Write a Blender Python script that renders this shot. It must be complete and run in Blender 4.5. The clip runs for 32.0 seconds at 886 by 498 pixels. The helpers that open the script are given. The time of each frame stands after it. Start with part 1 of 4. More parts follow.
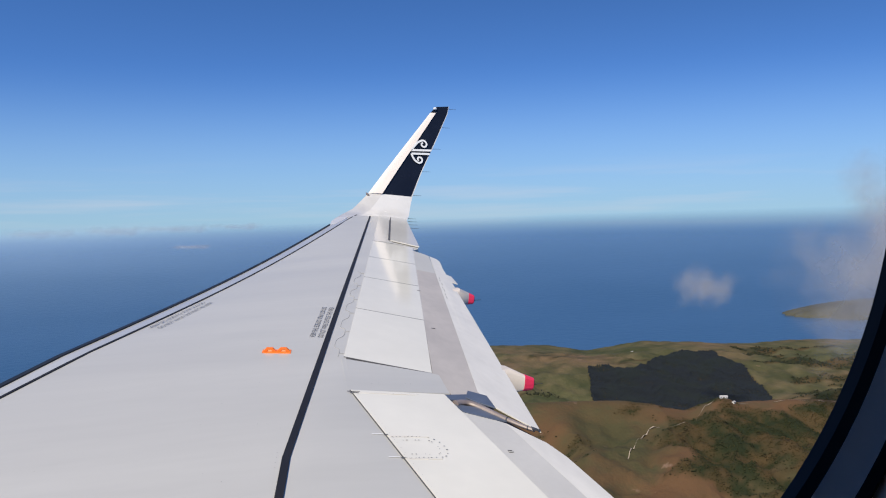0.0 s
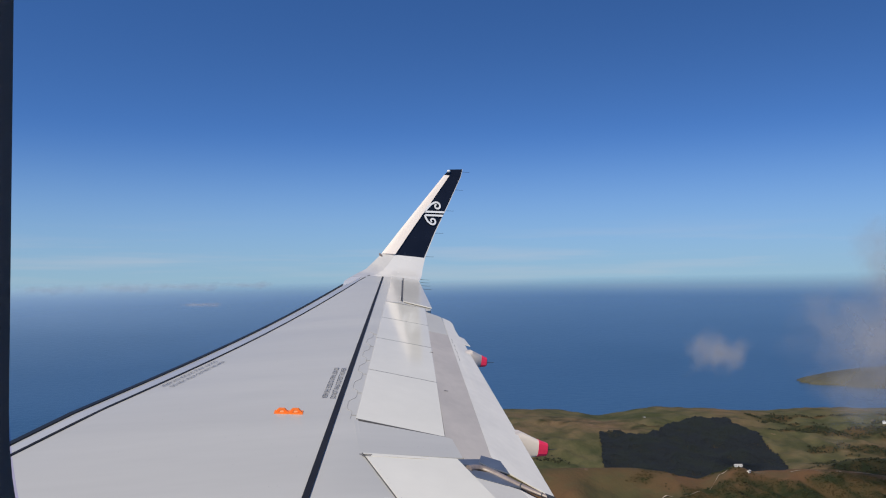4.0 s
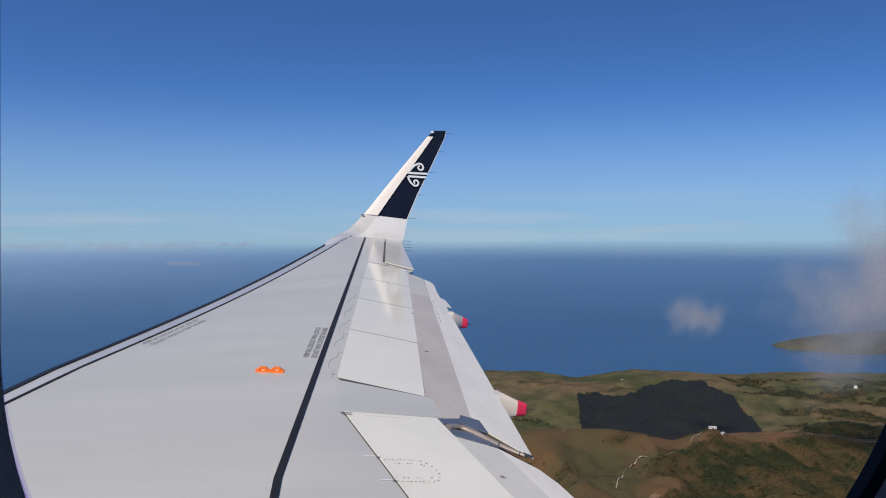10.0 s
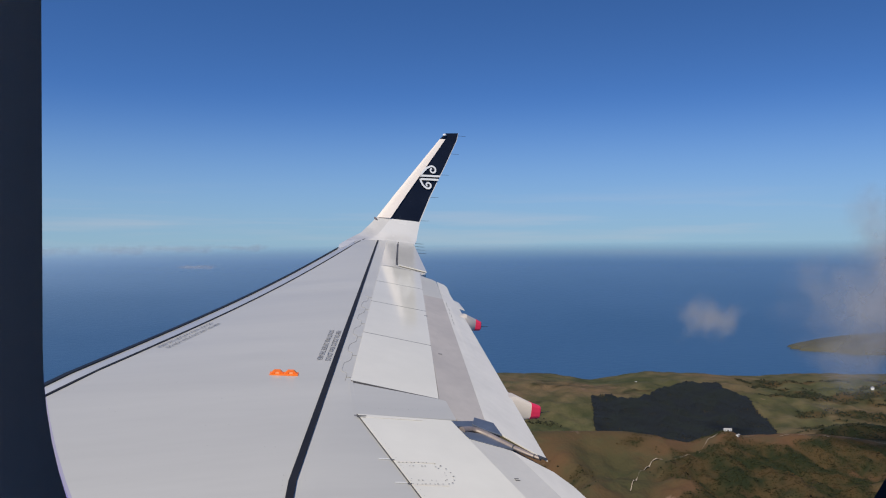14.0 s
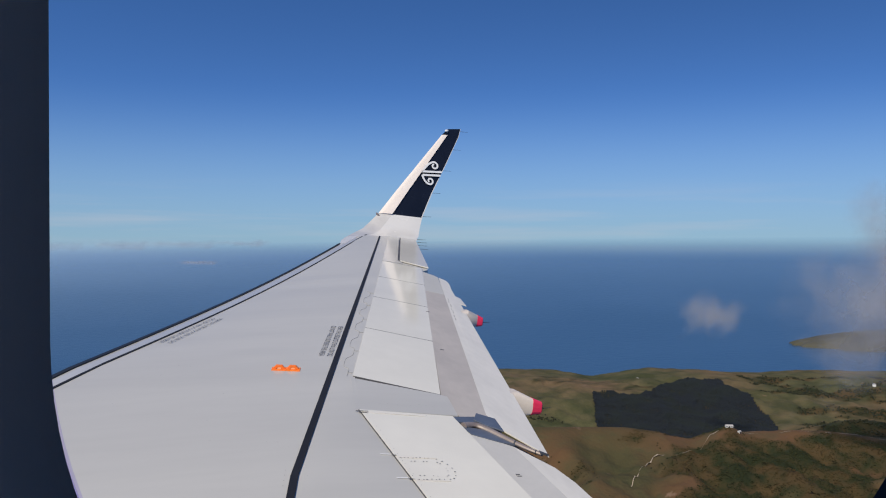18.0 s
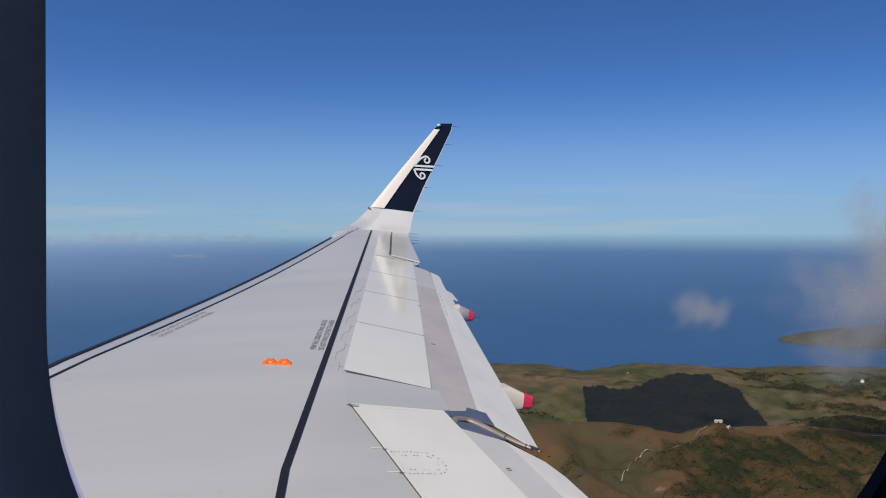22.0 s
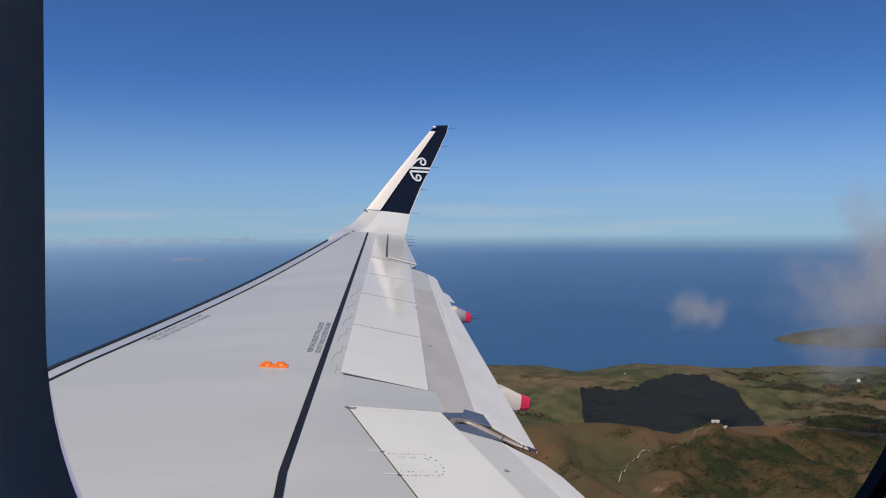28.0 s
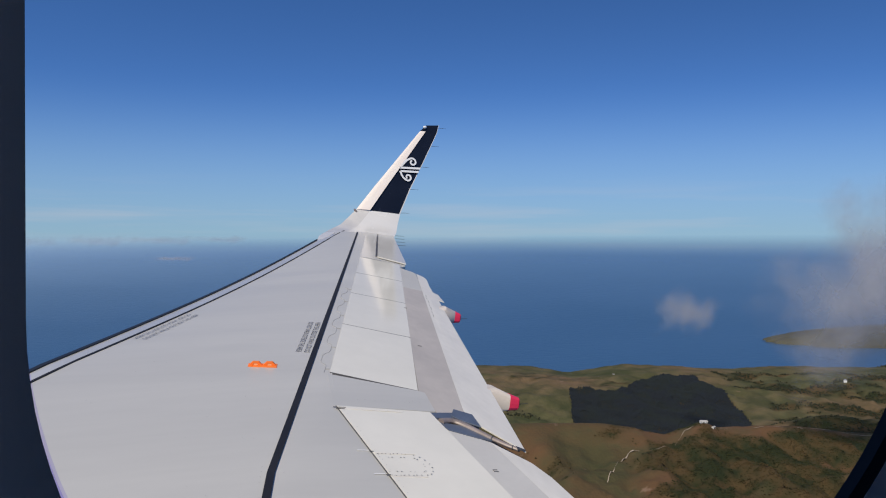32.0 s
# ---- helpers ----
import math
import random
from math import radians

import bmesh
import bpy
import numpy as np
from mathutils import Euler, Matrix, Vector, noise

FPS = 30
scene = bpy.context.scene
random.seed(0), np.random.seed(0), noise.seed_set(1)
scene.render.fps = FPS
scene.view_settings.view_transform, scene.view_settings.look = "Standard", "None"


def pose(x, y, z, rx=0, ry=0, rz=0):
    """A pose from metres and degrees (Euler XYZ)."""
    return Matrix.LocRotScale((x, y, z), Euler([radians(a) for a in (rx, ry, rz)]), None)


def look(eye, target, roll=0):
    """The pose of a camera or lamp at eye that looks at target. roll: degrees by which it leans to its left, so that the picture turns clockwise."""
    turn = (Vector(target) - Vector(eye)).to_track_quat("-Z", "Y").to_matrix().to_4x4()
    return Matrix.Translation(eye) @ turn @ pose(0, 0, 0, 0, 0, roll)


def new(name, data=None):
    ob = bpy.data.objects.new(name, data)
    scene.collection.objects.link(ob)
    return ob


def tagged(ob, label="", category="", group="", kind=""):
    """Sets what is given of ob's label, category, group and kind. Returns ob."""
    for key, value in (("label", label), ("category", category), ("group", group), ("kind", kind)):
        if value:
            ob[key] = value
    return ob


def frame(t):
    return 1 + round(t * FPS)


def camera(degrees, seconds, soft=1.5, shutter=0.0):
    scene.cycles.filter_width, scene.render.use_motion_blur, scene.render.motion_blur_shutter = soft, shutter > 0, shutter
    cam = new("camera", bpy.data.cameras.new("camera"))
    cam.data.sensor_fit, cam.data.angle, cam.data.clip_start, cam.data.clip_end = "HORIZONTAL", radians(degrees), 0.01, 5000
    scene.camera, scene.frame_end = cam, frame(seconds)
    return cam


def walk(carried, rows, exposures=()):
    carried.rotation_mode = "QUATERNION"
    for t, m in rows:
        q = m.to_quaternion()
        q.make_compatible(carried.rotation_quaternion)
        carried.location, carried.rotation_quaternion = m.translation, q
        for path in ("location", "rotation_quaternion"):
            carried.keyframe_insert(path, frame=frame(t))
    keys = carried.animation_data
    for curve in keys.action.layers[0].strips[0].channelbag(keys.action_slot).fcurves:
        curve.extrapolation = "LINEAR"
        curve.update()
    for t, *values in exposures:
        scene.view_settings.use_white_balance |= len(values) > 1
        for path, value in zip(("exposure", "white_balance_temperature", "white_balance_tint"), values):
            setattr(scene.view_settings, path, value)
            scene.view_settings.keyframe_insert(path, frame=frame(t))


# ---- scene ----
cam = camera(58.0, 32.0, soft=1.1)
PATH = [
    (0, (0.024, -0.455, -0.044), (0.819, 1.3785, -0.1238), -1.2),
    (0.5, (0.0193, -0.455, -0.0431), (0.8464, 1.3653, -0.0926), 0.5),
    (1, (0.0136, -0.455, -0.0423), (0.8557, 1.3582, -0.0977), -0.2),
    (1.5, (0.0110, -0.455, -0.0414), (0.8353, 1.3672, -0.0336), -1.2),
    (2, (0.0086, -0.455, -0.0406), (0.8253, 1.3706, -0.0191), -1.7),
    (2.5, (0.0024, -0.455, -0.0397), (0.8167, 1.3716, -0.0178), -1.1),
    (3, (-0.0058, -0.455, -0.0389), (0.7636, 1.3902, 0.0198), -1.0),
    (3.5, (-0.0133, -0.455, -0.038), (0.7635, 1.3863, 0.0395), -0.4),
    (5.5, (-0.0195, -0.461, -0.0347), (0.7333, 1.3917, -0.0065), -0.8),
    (6, (-0.0206, -0.463, -0.0347), (0.7465, 1.384, -0.0222), -0.8),
    (6.5, (-0.0205, -0.463, -0.0349), (0.7566, 1.3798, -0.0246), -0.5),
    (7, (-0.0204, -0.463, -0.0351), (0.7609, 1.378, -0.0235), -0.4),
    (7.5, (-0.0209, -0.463, -0.0351), (0.7609, 1.3778, -0.0236), -0.3),
    (8, (-0.0214, -0.463, -0.0351), (0.7606, 1.3778, -0.0303), -0.3),
    (8.5, (-0.0226, -0.463, -0.0352), (0.7672, 1.3744, -0.0409), 0.1),
    (9, (-0.0239, -0.463, -0.0353), (0.7672, 1.3739, -0.0317), -0.1),
    (9.5, (-0.0212, -0.463, -0.0382), (0.7769, 1.3708, -0.0409), 0.3),
    (10, (-0.0185, -0.463, -0.0412), (0.7947, 1.3641, -0.0631), 0.3),
    (10.5, (-0.0205, -0.463, -0.0396), (0.7856, 1.3672, -0.0664), -0.1),
    (11, (-0.0224, -0.463, -0.038), (0.7769, 1.3702, -0.06), -0.1),
    (11.5, (-0.0234, -0.463, -0.0388), (0.7682, 1.3736, -0.0569), 0.1),
    (12, (-0.0244, -0.463, -0.0396), (0.7626, 1.3756, -0.052), -0.1),
    (12.5, (-0.0235, -0.463, -0.0393), (0.7673, 1.3739, -0.0545), -0.2),
    (13, (-0.0226, -0.463, -0.039), (0.7676, 1.3742, -0.0572), -0.2),
    (13.5, (-0.0232, -0.463, -0.0398), (0.7628, 1.376, -0.0539), -0.2),
    (14, (-0.0239, -0.463, -0.0406), (0.7607, 1.3766, -0.0565), 0.0),
    (14.5, (-0.0242, -0.463, -0.0406), (0.7597, 1.3769, -0.0562), -0.2),
    (16.5, (-0.0254, -0.463, -0.0406), (0.754, 1.3787, -0.0669), 0.5),
    (17, (-0.0257, -0.463, -0.0406), (0.7518, 1.3795, -0.0664), 0.2),
    (17.5, (-0.0253, -0.463, -0.0411), (0.7487, 1.3811, -0.056), -0.2),
    (18, (-0.025, -0.463, -0.0416), (0.7554, 1.3783, -0.0677), 0.1),
    (18.5, (-0.026, -0.463, -0.0419), (0.7546, 1.3782, -0.0677), 0.3),
    (19, (-0.0271, -0.463, -0.0422), (0.762, 1.3746, -0.0673), -0.0),
    (19.5, (-0.0258, -0.463, -0.0415), (0.758, 1.3768, -0.0715), 0.3),
    (20, (-0.0245, -0.463, -0.0407), (0.7571, 1.3779, -0.0623), 0.2),
    (20.5, (-0.0242, -0.463, -0.0404), (0.7614, 1.3761, -0.0659), 0.1),
    (21, (-0.024, -0.463, -0.0402), (0.7752, 1.3702, -0.0709), 0.0),
    (21.5, (-0.0252, -0.463, -0.0416), (0.7706, 1.3714, -0.0797), 0.1),
    (22, (-0.0265, -0.463, -0.0431), (0.7732, 1.3697, -0.0826), 0.4),
    (22.5, (-0.025, -0.463, -0.0427), (0.7762, 1.3691, -0.0822), 0.5),
    (23, (-0.0235, -0.463, -0.0423), (0.7793, 1.3683, -0.085), 0.3),
    (23.5, (-0.0227, -0.463, -0.0435), (0.7818, 1.3675, -0.0906), 0.4),
    (24, (-0.0219, -0.463, -0.0447), (0.7831, 1.3673, -0.0878), 0.4),
    (24.5, (-0.0246, -0.463, -0.0438), (0.7808, 1.3673, -0.0806), 0.4),
    (25, (-0.0273, -0.463, -0.0429), (0.7705, 1.3707, -0.0727), 0.3),
    (25.5, (-0.0273, -0.463, -0.043), (0.7832, 1.3651, -0.0752), 0.5),
    (27.5, (-0.0272, -0.463, -0.0432), (0.7875, 1.363, -0.0849), 0.1),
    (28, (-0.0272, -0.463, -0.0433), (0.7807, 1.3662, -0.0782), 0.1),
    (28.5, (-0.0268, -0.463, -0.0434), (0.7758, 1.3686, -0.0763), 0.0),
    (29, (-0.0265, -0.463, -0.0435), (0.7698, 1.3714, -0.0724), 0.3),
    (29.5, (-0.0266, -0.463, -0.0446), (0.7677, 1.3724, -0.0682), 0.1),
    (30, (-0.0267, -0.463, -0.0456), (0.7724, 1.3702, -0.0735), 0.1),
    (30.5, (-0.0262, -0.463, -0.0458), (0.7829, 1.3657, -0.0826), 0.2),
    (31, (-0.0256, -0.463, -0.046), (0.7966, 1.3596, -0.0888), 0.4),
    (31.5, (-0.0257, -0.463, -0.0459), (0.8014, 1.3574, -0.0897), 0.5),
    (32, (-0.0258, -0.463, -0.0458), (0.8053, 1.3558, -0.0801), 0.3),
]
walk(cam, [(t, look(eye, target, roll)) for t, eye, target, roll in PATH], [(0, 0.3), (0.5, 0.16), (1, 0.08), (3, 0.06), (9, 0.08), (12, 0.02), (32, 0.0)])

# ---------------------------------------------------------------- light
SUN_DIR = Vector((-0.55, -0.45, 0.70)).normalized()      # towards the sun
SUN_ELEV = math.asin(SUN_DIR.z)
world = bpy.data.worlds.new("sky")
scene.world = world
world.use_nodes = True
wn, wl = world.node_tree.nodes, world.node_tree.links
wn.clear()
w_out = wn.new("ShaderNodeOutputWorld")
w_bg = wn.new("ShaderNodeBackground")
w_sky = wn.new("ShaderNodeTexSky")
w_sky.sky_type = 'NISHITA'
w_sky.sun_disc = False
w_sky.sun_elevation = SUN_ELEV
w_sky.sun_rotation = math.atan2(SUN_DIR.x, SUN_DIR.y)
w_sky.altitude = 600
w_sky.air_density = 1.0
w_sky.dust_density = 0.0
w_sky.ozone_density = 5.0
w_hsv = wn.new("ShaderNodeHueSaturation")
w_hsv.inputs["Hue"].default_value = 0.507
w_hsv.inputs["Saturation"].default_value = 1.18
wl.new(w_sky.outputs[0], w_hsv.inputs["Color"])
# thin streaks of high cloud low over the horizon
w_co = wn.new("ShaderNodeTexCoord")
w_lift = wn.new("ShaderNodeMapping")
w_lift.inputs["Location"].default_value = (0, 0, 0.09)
w_lift.inputs["Scale"].default_value = (1, 1, 1.95)
wl.new(w_co.outputs["Generated"], w_lift.inputs["Vector"])
wl.new(w_lift.outputs[0], w_sky.inputs[0])
w_map = wn.new("ShaderNodeMapping")
w_map.inputs["Scale"].default_value = (2.2, 2.2, 38)
w_noise = wn.new("ShaderNodeTexNoise")
w_noise.inputs["Scale"].default_value, w_noise.inputs["Detail"].default_value = 1.6, 6
w_ramp = wn.new("ShaderNodeValToRGB")
w_ramp.color_ramp.elements[0].position, w_ramp.color_ramp.elements[1].position = 0.48, 0.78
w_sep = wn.new("ShaderNodeSeparateXYZ")
w_band = wn.new("ShaderNodeValToRGB")
be = w_band.color_ramp.elements
be[0].position, be[0].color = 0.0, (0.22, 0.22, 0.22, 1)
be[1].position, be[1].color = 0.075, (0, 0, 0, 1)
be_mid = be.new(0.024)
be_mid.color = (0.34, 0.34, 0.34, 1)
be_top = be.new(0.045)
be_top.color = (0.18, 0.18, 0.18, 1)
w_mul = wn.new("ShaderNodeMath")
w_mul.operation = 'MULTIPLY'
w_mix = wn.new("ShaderNodeMix")
w_mix.data_type = 'RGBA'
w_mix.inputs["B"].default_value = (4.2, 3.9, 4.05, 1)
wl.new(w_co.outputs["Generated"], w_map.inputs["Vector"])
wl.new(w_map.outputs[0], w_noise.inputs["Vector"])
wl.new(w_noise.outputs["Fac"], w_ramp.inputs["Fac"])
wl.new(w_co.outputs["Generated"], w_sep.inputs[0])
wl.new(w_sep.outputs["Z"], w_band.inputs["Fac"])
wl.new(w_ramp.outputs[0], w_mul.inputs[0])
wl.new(w_band.outputs[0], w_mul.inputs[1])
wl.new(w_mul.outputs[0], w_mix.inputs["Factor"])
w_air = wn.new("ShaderNodeMix")
w_air.data_type = 'RGBA'
w_air.inputs["B"].default_value = (1.78, 2.76, 3.42, 1)
w_low = wn.new("ShaderNodeMapRange")
w_low.interpolation_type = 'SMOOTHSTEP'
w_low.inputs["From Min"].default_value, w_low.inputs["From Max"].default_value = 0.19, -0.03
w_low.inputs["To Max"].default_value = 0.9
wl.new(w_sep.outputs["Z"], w_low.inputs["Value"])
wl.new(w_low.outputs[0], w_air.inputs["Factor"])
wl.new(w_hsv.outputs[0], w_air.inputs["A"])
wl.new(w_air.outputs["Result"], w_mix.inputs["A"])
w_bg.inputs["Strength"].default_value = 0.145
# painted haze colour under the horizon, paler to the left, seen through far water
w_haze = wn.new("ShaderNodeMix")
w_haze.data_type = 'RGBA'
w_haze_side = wn.new("ShaderNodeMix")
w_haze_side.data_type = 'RGBA'
w_haze_side.inputs["A"].default_value, w_haze_side.inputs["B"].default_value = (1.75, 2.65, 4.1, 1), (0.98, 1.78, 3.25, 1)
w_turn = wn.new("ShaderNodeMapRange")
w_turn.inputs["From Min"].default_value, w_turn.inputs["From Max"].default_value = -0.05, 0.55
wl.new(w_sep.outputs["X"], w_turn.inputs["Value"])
wl.new(w_turn.outputs[0], w_haze_side.inputs["Factor"])
wl.new(w_haze_side.outputs["Result"], w_haze.inputs["B"])
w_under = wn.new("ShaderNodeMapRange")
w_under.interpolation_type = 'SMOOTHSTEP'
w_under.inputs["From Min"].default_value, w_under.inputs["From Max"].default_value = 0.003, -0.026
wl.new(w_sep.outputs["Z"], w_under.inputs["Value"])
wl.new(w_under.outputs[0], w_haze.inputs["Factor"])
wl.new(w_mix.outputs["Result"], w_haze.inputs["A"])
wl.new(w_haze.outputs["Result"], w_bg.inputs["Color"])
wl.new(w_bg.outputs[0], w_out.inputs["Surface"])

sun = new("sun", bpy.data.lights.new("sun", 'SUN'))
sun.data.energy = 3.75
sun.data.angle = radians(0.53)
sun.data.color = (1.0, 0.90, 0.70)
sun.matrix_world = SUN_DIR.to_track_quat("Z", "Y").to_matrix().to_4x4()
scene.view_settings.exposure = 0.0


# ---------------------------------------------------------------- helpers
def part(name, bm, material, parent=None, label="", smooth=False):
    """Link a bmesh as one mesh object under a thing or a part."""
    me = bpy.data.meshes.new(name)
    bmesh.ops.recalc_face_normals(bm, faces=bm.faces)
    if smooth:
        for e in bm.edges:
            e.smooth = not (len(e.link_faces) == 2 and e.calc_face_angle(0) > radians(35))
    bm.to_mesh(me)
    bm.free()
    for m in (material if isinstance(material, (list, tuple)) else [material]):
        me.materials.append(m)
    if smooth:
        for p in me.polygons:
            p.use_smooth = True
    ob = new(name, me)
    if parent is not None:
        ob.parent = parent
    if label:
        tagged(ob, label=label)
    return ob


def mat(name, color, rough=0.5, metal=0.0, vary=0.06, scale=3.0, fine=40.0, bump=0.0, spec=0.5, stretch=(1, 1, 1), coat=0.0, even=1.0):
    """A paint or plain surface with stains at a large and a small scale."""
    m = bpy.data.materials.new(name)
    m.use_nodes = True
    n, l = m.node_tree.nodes, m.node_tree.links
    b = n["Principled BSDF"]
    co = n.new("ShaderNodeTexCoord")
    mp = n.new("ShaderNodeMapping")
    mp.inputs["Scale"].default_value = stretch
    l.new(co.outputs["Object"], mp.inputs["Vector"])
    big, small = n.new("ShaderNodeTexNoise"), n.new("ShaderNodeTexNoise")
    big.inputs["Scale"].default_value, small.inputs["Scale"].default_value = scale, fine
    big.inputs["Detail"].default_value, small.inputs["Detail"].default_value = 4, 3
    l.new(mp.outputs[0], big.inputs["Vector"])
    l.new(mp.outputs[0], small.inputs["Vector"])
    mix = n.new("ShaderNodeMath")
    mix.operation = 'MULTIPLY_ADD'
    mix.inputs[1].default_value = 0.4
    l.new(small.outputs["Fac"], mix.inputs[0])
    l.new(big.outputs["Fac"], mix.inputs[2])
    ramp = n.new("ShaderNodeValToRGB")
    ramp.color_ramp.elements[0].position, ramp.color_ramp.elements[1].position = 0.45, 0.95
    lo = [max(0.0, c * (1 - vary)) for c in color]
    hi = [min(1.0, c * (1 + vary)) for c in color]
    ramp.color_ramp.elements[0].color = (*lo, 1)
    ramp.color_ramp.elements[1].color = (*hi, 1)
    l.new(mix.outputs[0], ramp.inputs["Fac"])
    l.new(ramp.outputs[0], b.inputs["Base Color"])
    rr = n.new("ShaderNodeMapRange")
    rr.inputs["To Min"].default_value, rr.inputs["To Max"].default_value = max(0.02, rough - 0.06 * even), min(1, rough + 0.08 * even)
    l.new(big.outputs["Fac"], rr.inputs["Value"])
    l.new(rr.outputs[0], b.inputs["Roughness"])
    b.inputs["Metallic"].default_value = metal
    b.inputs["Specular IOR Level"].default_value = spec
    b.inputs["Coat Weight"].default_value = coat
    b.inputs["Coat Roughness"].default_value = 0.12
    if bump:
        bp = n.new("ShaderNodeBump")
        bp.inputs["Strength"].default_value = bump
        bp.inputs["Distance"].default_value = 0.02
        l.new(small.outputs["Fac"], bp.inputs["Height"])
        l.new(bp.outputs[0], b.inputs["Normal"])
    return m


M_SKIN = mat("wing_grey_paint", (0.53, 0.518, 0.490), 0.30, vary=0.05, scale=1.3, fine=9, stretch=(0.22, 1.4, 1))
M_PANEL = mat("spoiler_white_paint", (0.795, 0.765, 0.685), 0.085, vary=0.04, scale=1.2, fine=7, bump=0.012, spec=0.38, even=0.25)
M_SLAT = mat("slat_pale_paint", (0.53, 0.53, 0.53), 0.18, vary=0.07, scale=1.0, fine=9, stretch=(1, 0.4, 1), coat=0.3)
M_FIXED = mat("trailing_grey_paint", (0.525, 0.512, 0.480), 0.40, vary=0.05, scale=1.5, fine=20)
M_TIP = mat("tip_gloss_paint", (0.65, 0.63, 0.59), 0.15, even=0.4, vary=0.05, scale=1.5, fine=20, bump=0.01)
M_FLAP = mat("flap_grey_paint", (0.69, 0.665, 0.62), 0.36, vary=0.10, scale=1.6, fine=14, stretch=(1.6, 0.35, 1))
M_INNER = mat("inboard_flap_paint", (0.595, 0.575, 0.54), 0.40, vary=0.06, scale=1.3, fine=18)
M_SHROUD = mat("flap_beige_paint", (0.475, 0.435, 0.402), 0.45, vary=0.12, scale=2.2, fine=14, stretch=(1, 0.5, 1))
M_LINE = mat("black_sealant", (0.020, 0.020, 0.024), 0.6, vary=0.2, scale=2, fine=30, spec=0.2)
M_EDGE = mat("dark_leading_edge", (0.022, 0.024, 0.028), 0.45, vary=0.2, scale=2, fine=30, spec=0.25)
M_SEAM = mat("seam_dark", (0.10, 0.10, 0.11), 0.7, vary=0.2)
M_DIRT = mat("dirt_brown", (0.75, 0.71, 0.645), 0.6, vary=0.10)
M_BEAD = mat("sealant_grey", (0.36, 0.355, 0.345), 0.7, vary=0.1)
M_WHITE = mat("winglet_white_paint", (0.76, 0.735, 0.70), 0.25, vary=0.03, scale=1.5, fine=15, coat=0.4)
M_ROOT = mat("winglet_root_paint", (0.66, 0.63, 0.59), 0.22, vary=0.08, scale=3, fine=15, coat=0.3)
M_METAL = mat("winglet_polished_edge", (1.0, 0.87, 0.77), 0.22, vary=0.03, scale=2, fine=12, coat=0.6)
M_NAVY = mat("winglet_navy_paint", (0.010, 0.012, 0.020), 0.25, vary=0.15, scale=3, fine=20, spec=0.35, coat=0.1)
M_MARK = mat("marking_white", (0.82, 0.82, 0.82), 0.4, vary=0.03)
M_TEXT = mat("marking_grey_text", (0.14, 0.14, 0.15), 0.6, vary=0.1)
M_ORANGE = mat("orange_paint", (0.95, 0.22, 0.03), 0.5, vary=0.06)
M_ORANGE_GLOW = mat("pale_orange_painted_glow", (1.0, 0.52, 0.25), 0.5, vary=0.06)
M_PINK = mat("pink_red_paint", (0.78, 0.035, 0.10), 0.4, vary=0.08)
M_FAIR = mat("fairing_paint", (0.58, 0.525, 0.485), 0.38, vary=0.06, scale=3)
M_PLATE = mat("blue_grey_plate", (0.10, 0.12, 0.165), 0.35, vary=0.15, scale=6)
M_STEEL = mat("rail_metal", (0.27, 0.225, 0.215), 0.45, metal=0.15, vary=0.25, scale=6, fine=30)
M_DARK = mat("cavity_dark", (0.05, 0.055, 0.07), 0.7, vary=0.2)
M_LENS = mat("tip_lens_glass", (0.22, 0.18, 0.17), 0.12, vary=0.2, scale=8, fine=30, coat=0.6)
M_WICK = mat("wick_dark", (0.05, 0.05, 0.05), 0.6)
M_REVEAL = mat("window_reveal_plastic", (0.84, 0.71, 0.65), 0.6, vary=0.06, scale=8, fine=60)
M_SEAL = mat("window_seal_rubber", (0.011, 0.011, 0.013), 0.7, vary=0.1, scale=10, spec=0.2)
M_CABIN = mat("cabin_lining", (0.76, 0.75, 0.74), 0.7, vary=0.06, scale=3, fine=50)
M_FLOOR = mat("cabin_carpet", (0.06, 0.07, 0.10), 0.95, vary=0.2, scale=6, fine=90)
M_FUSE = mat("fuselage_white", (0.75, 0.75, 0.75), 0.35, vary=0.04)


# ---------------------------------------------------------------- the wing, x aft, y outboard
def x_le(y): return -0.43 + 0.6235 * (y - 6.8) + 0.0027 * (y - 6.8) ** 2   # leading edge
def x_in(y): return -0.41 + 0.642 * (y - 6.50)           # inner black line
def x_rear(y): return 1.42 + 0.392 * (y - 5.41)          # rear black line
def x_spf(y): return 1.99 + 0.389 * (y - 6.33)           # spoiler hinge line
def x_spa(y): return 2.71 + 0.361 * (y - 6.04)           # spoiler trailing edge
def x_te(y): return 3.14 + 0.2855 * (y - 4.89)           # outboard flap trailing edge
def x_crease(y): return 2.97 + 0.335 * (y - 5.66)


def wing_z(x, y):
    """Upper surface: rises outboard, falls away aft of the spoiler hinge, and the nose droops a little half way out."""
    w = min(1.0, max(0.0, (x_rear(y) - x) / (x_rear(y) - x_le(y))))
    washout = 0.1 * math.sin(math.pi * (y - 7) / 7) * w if 7 < y < 14 else 0.0
    return -2.271 + 0.1597 * y - 0.131 * max(0.0, x - x_spf(y)) - washout


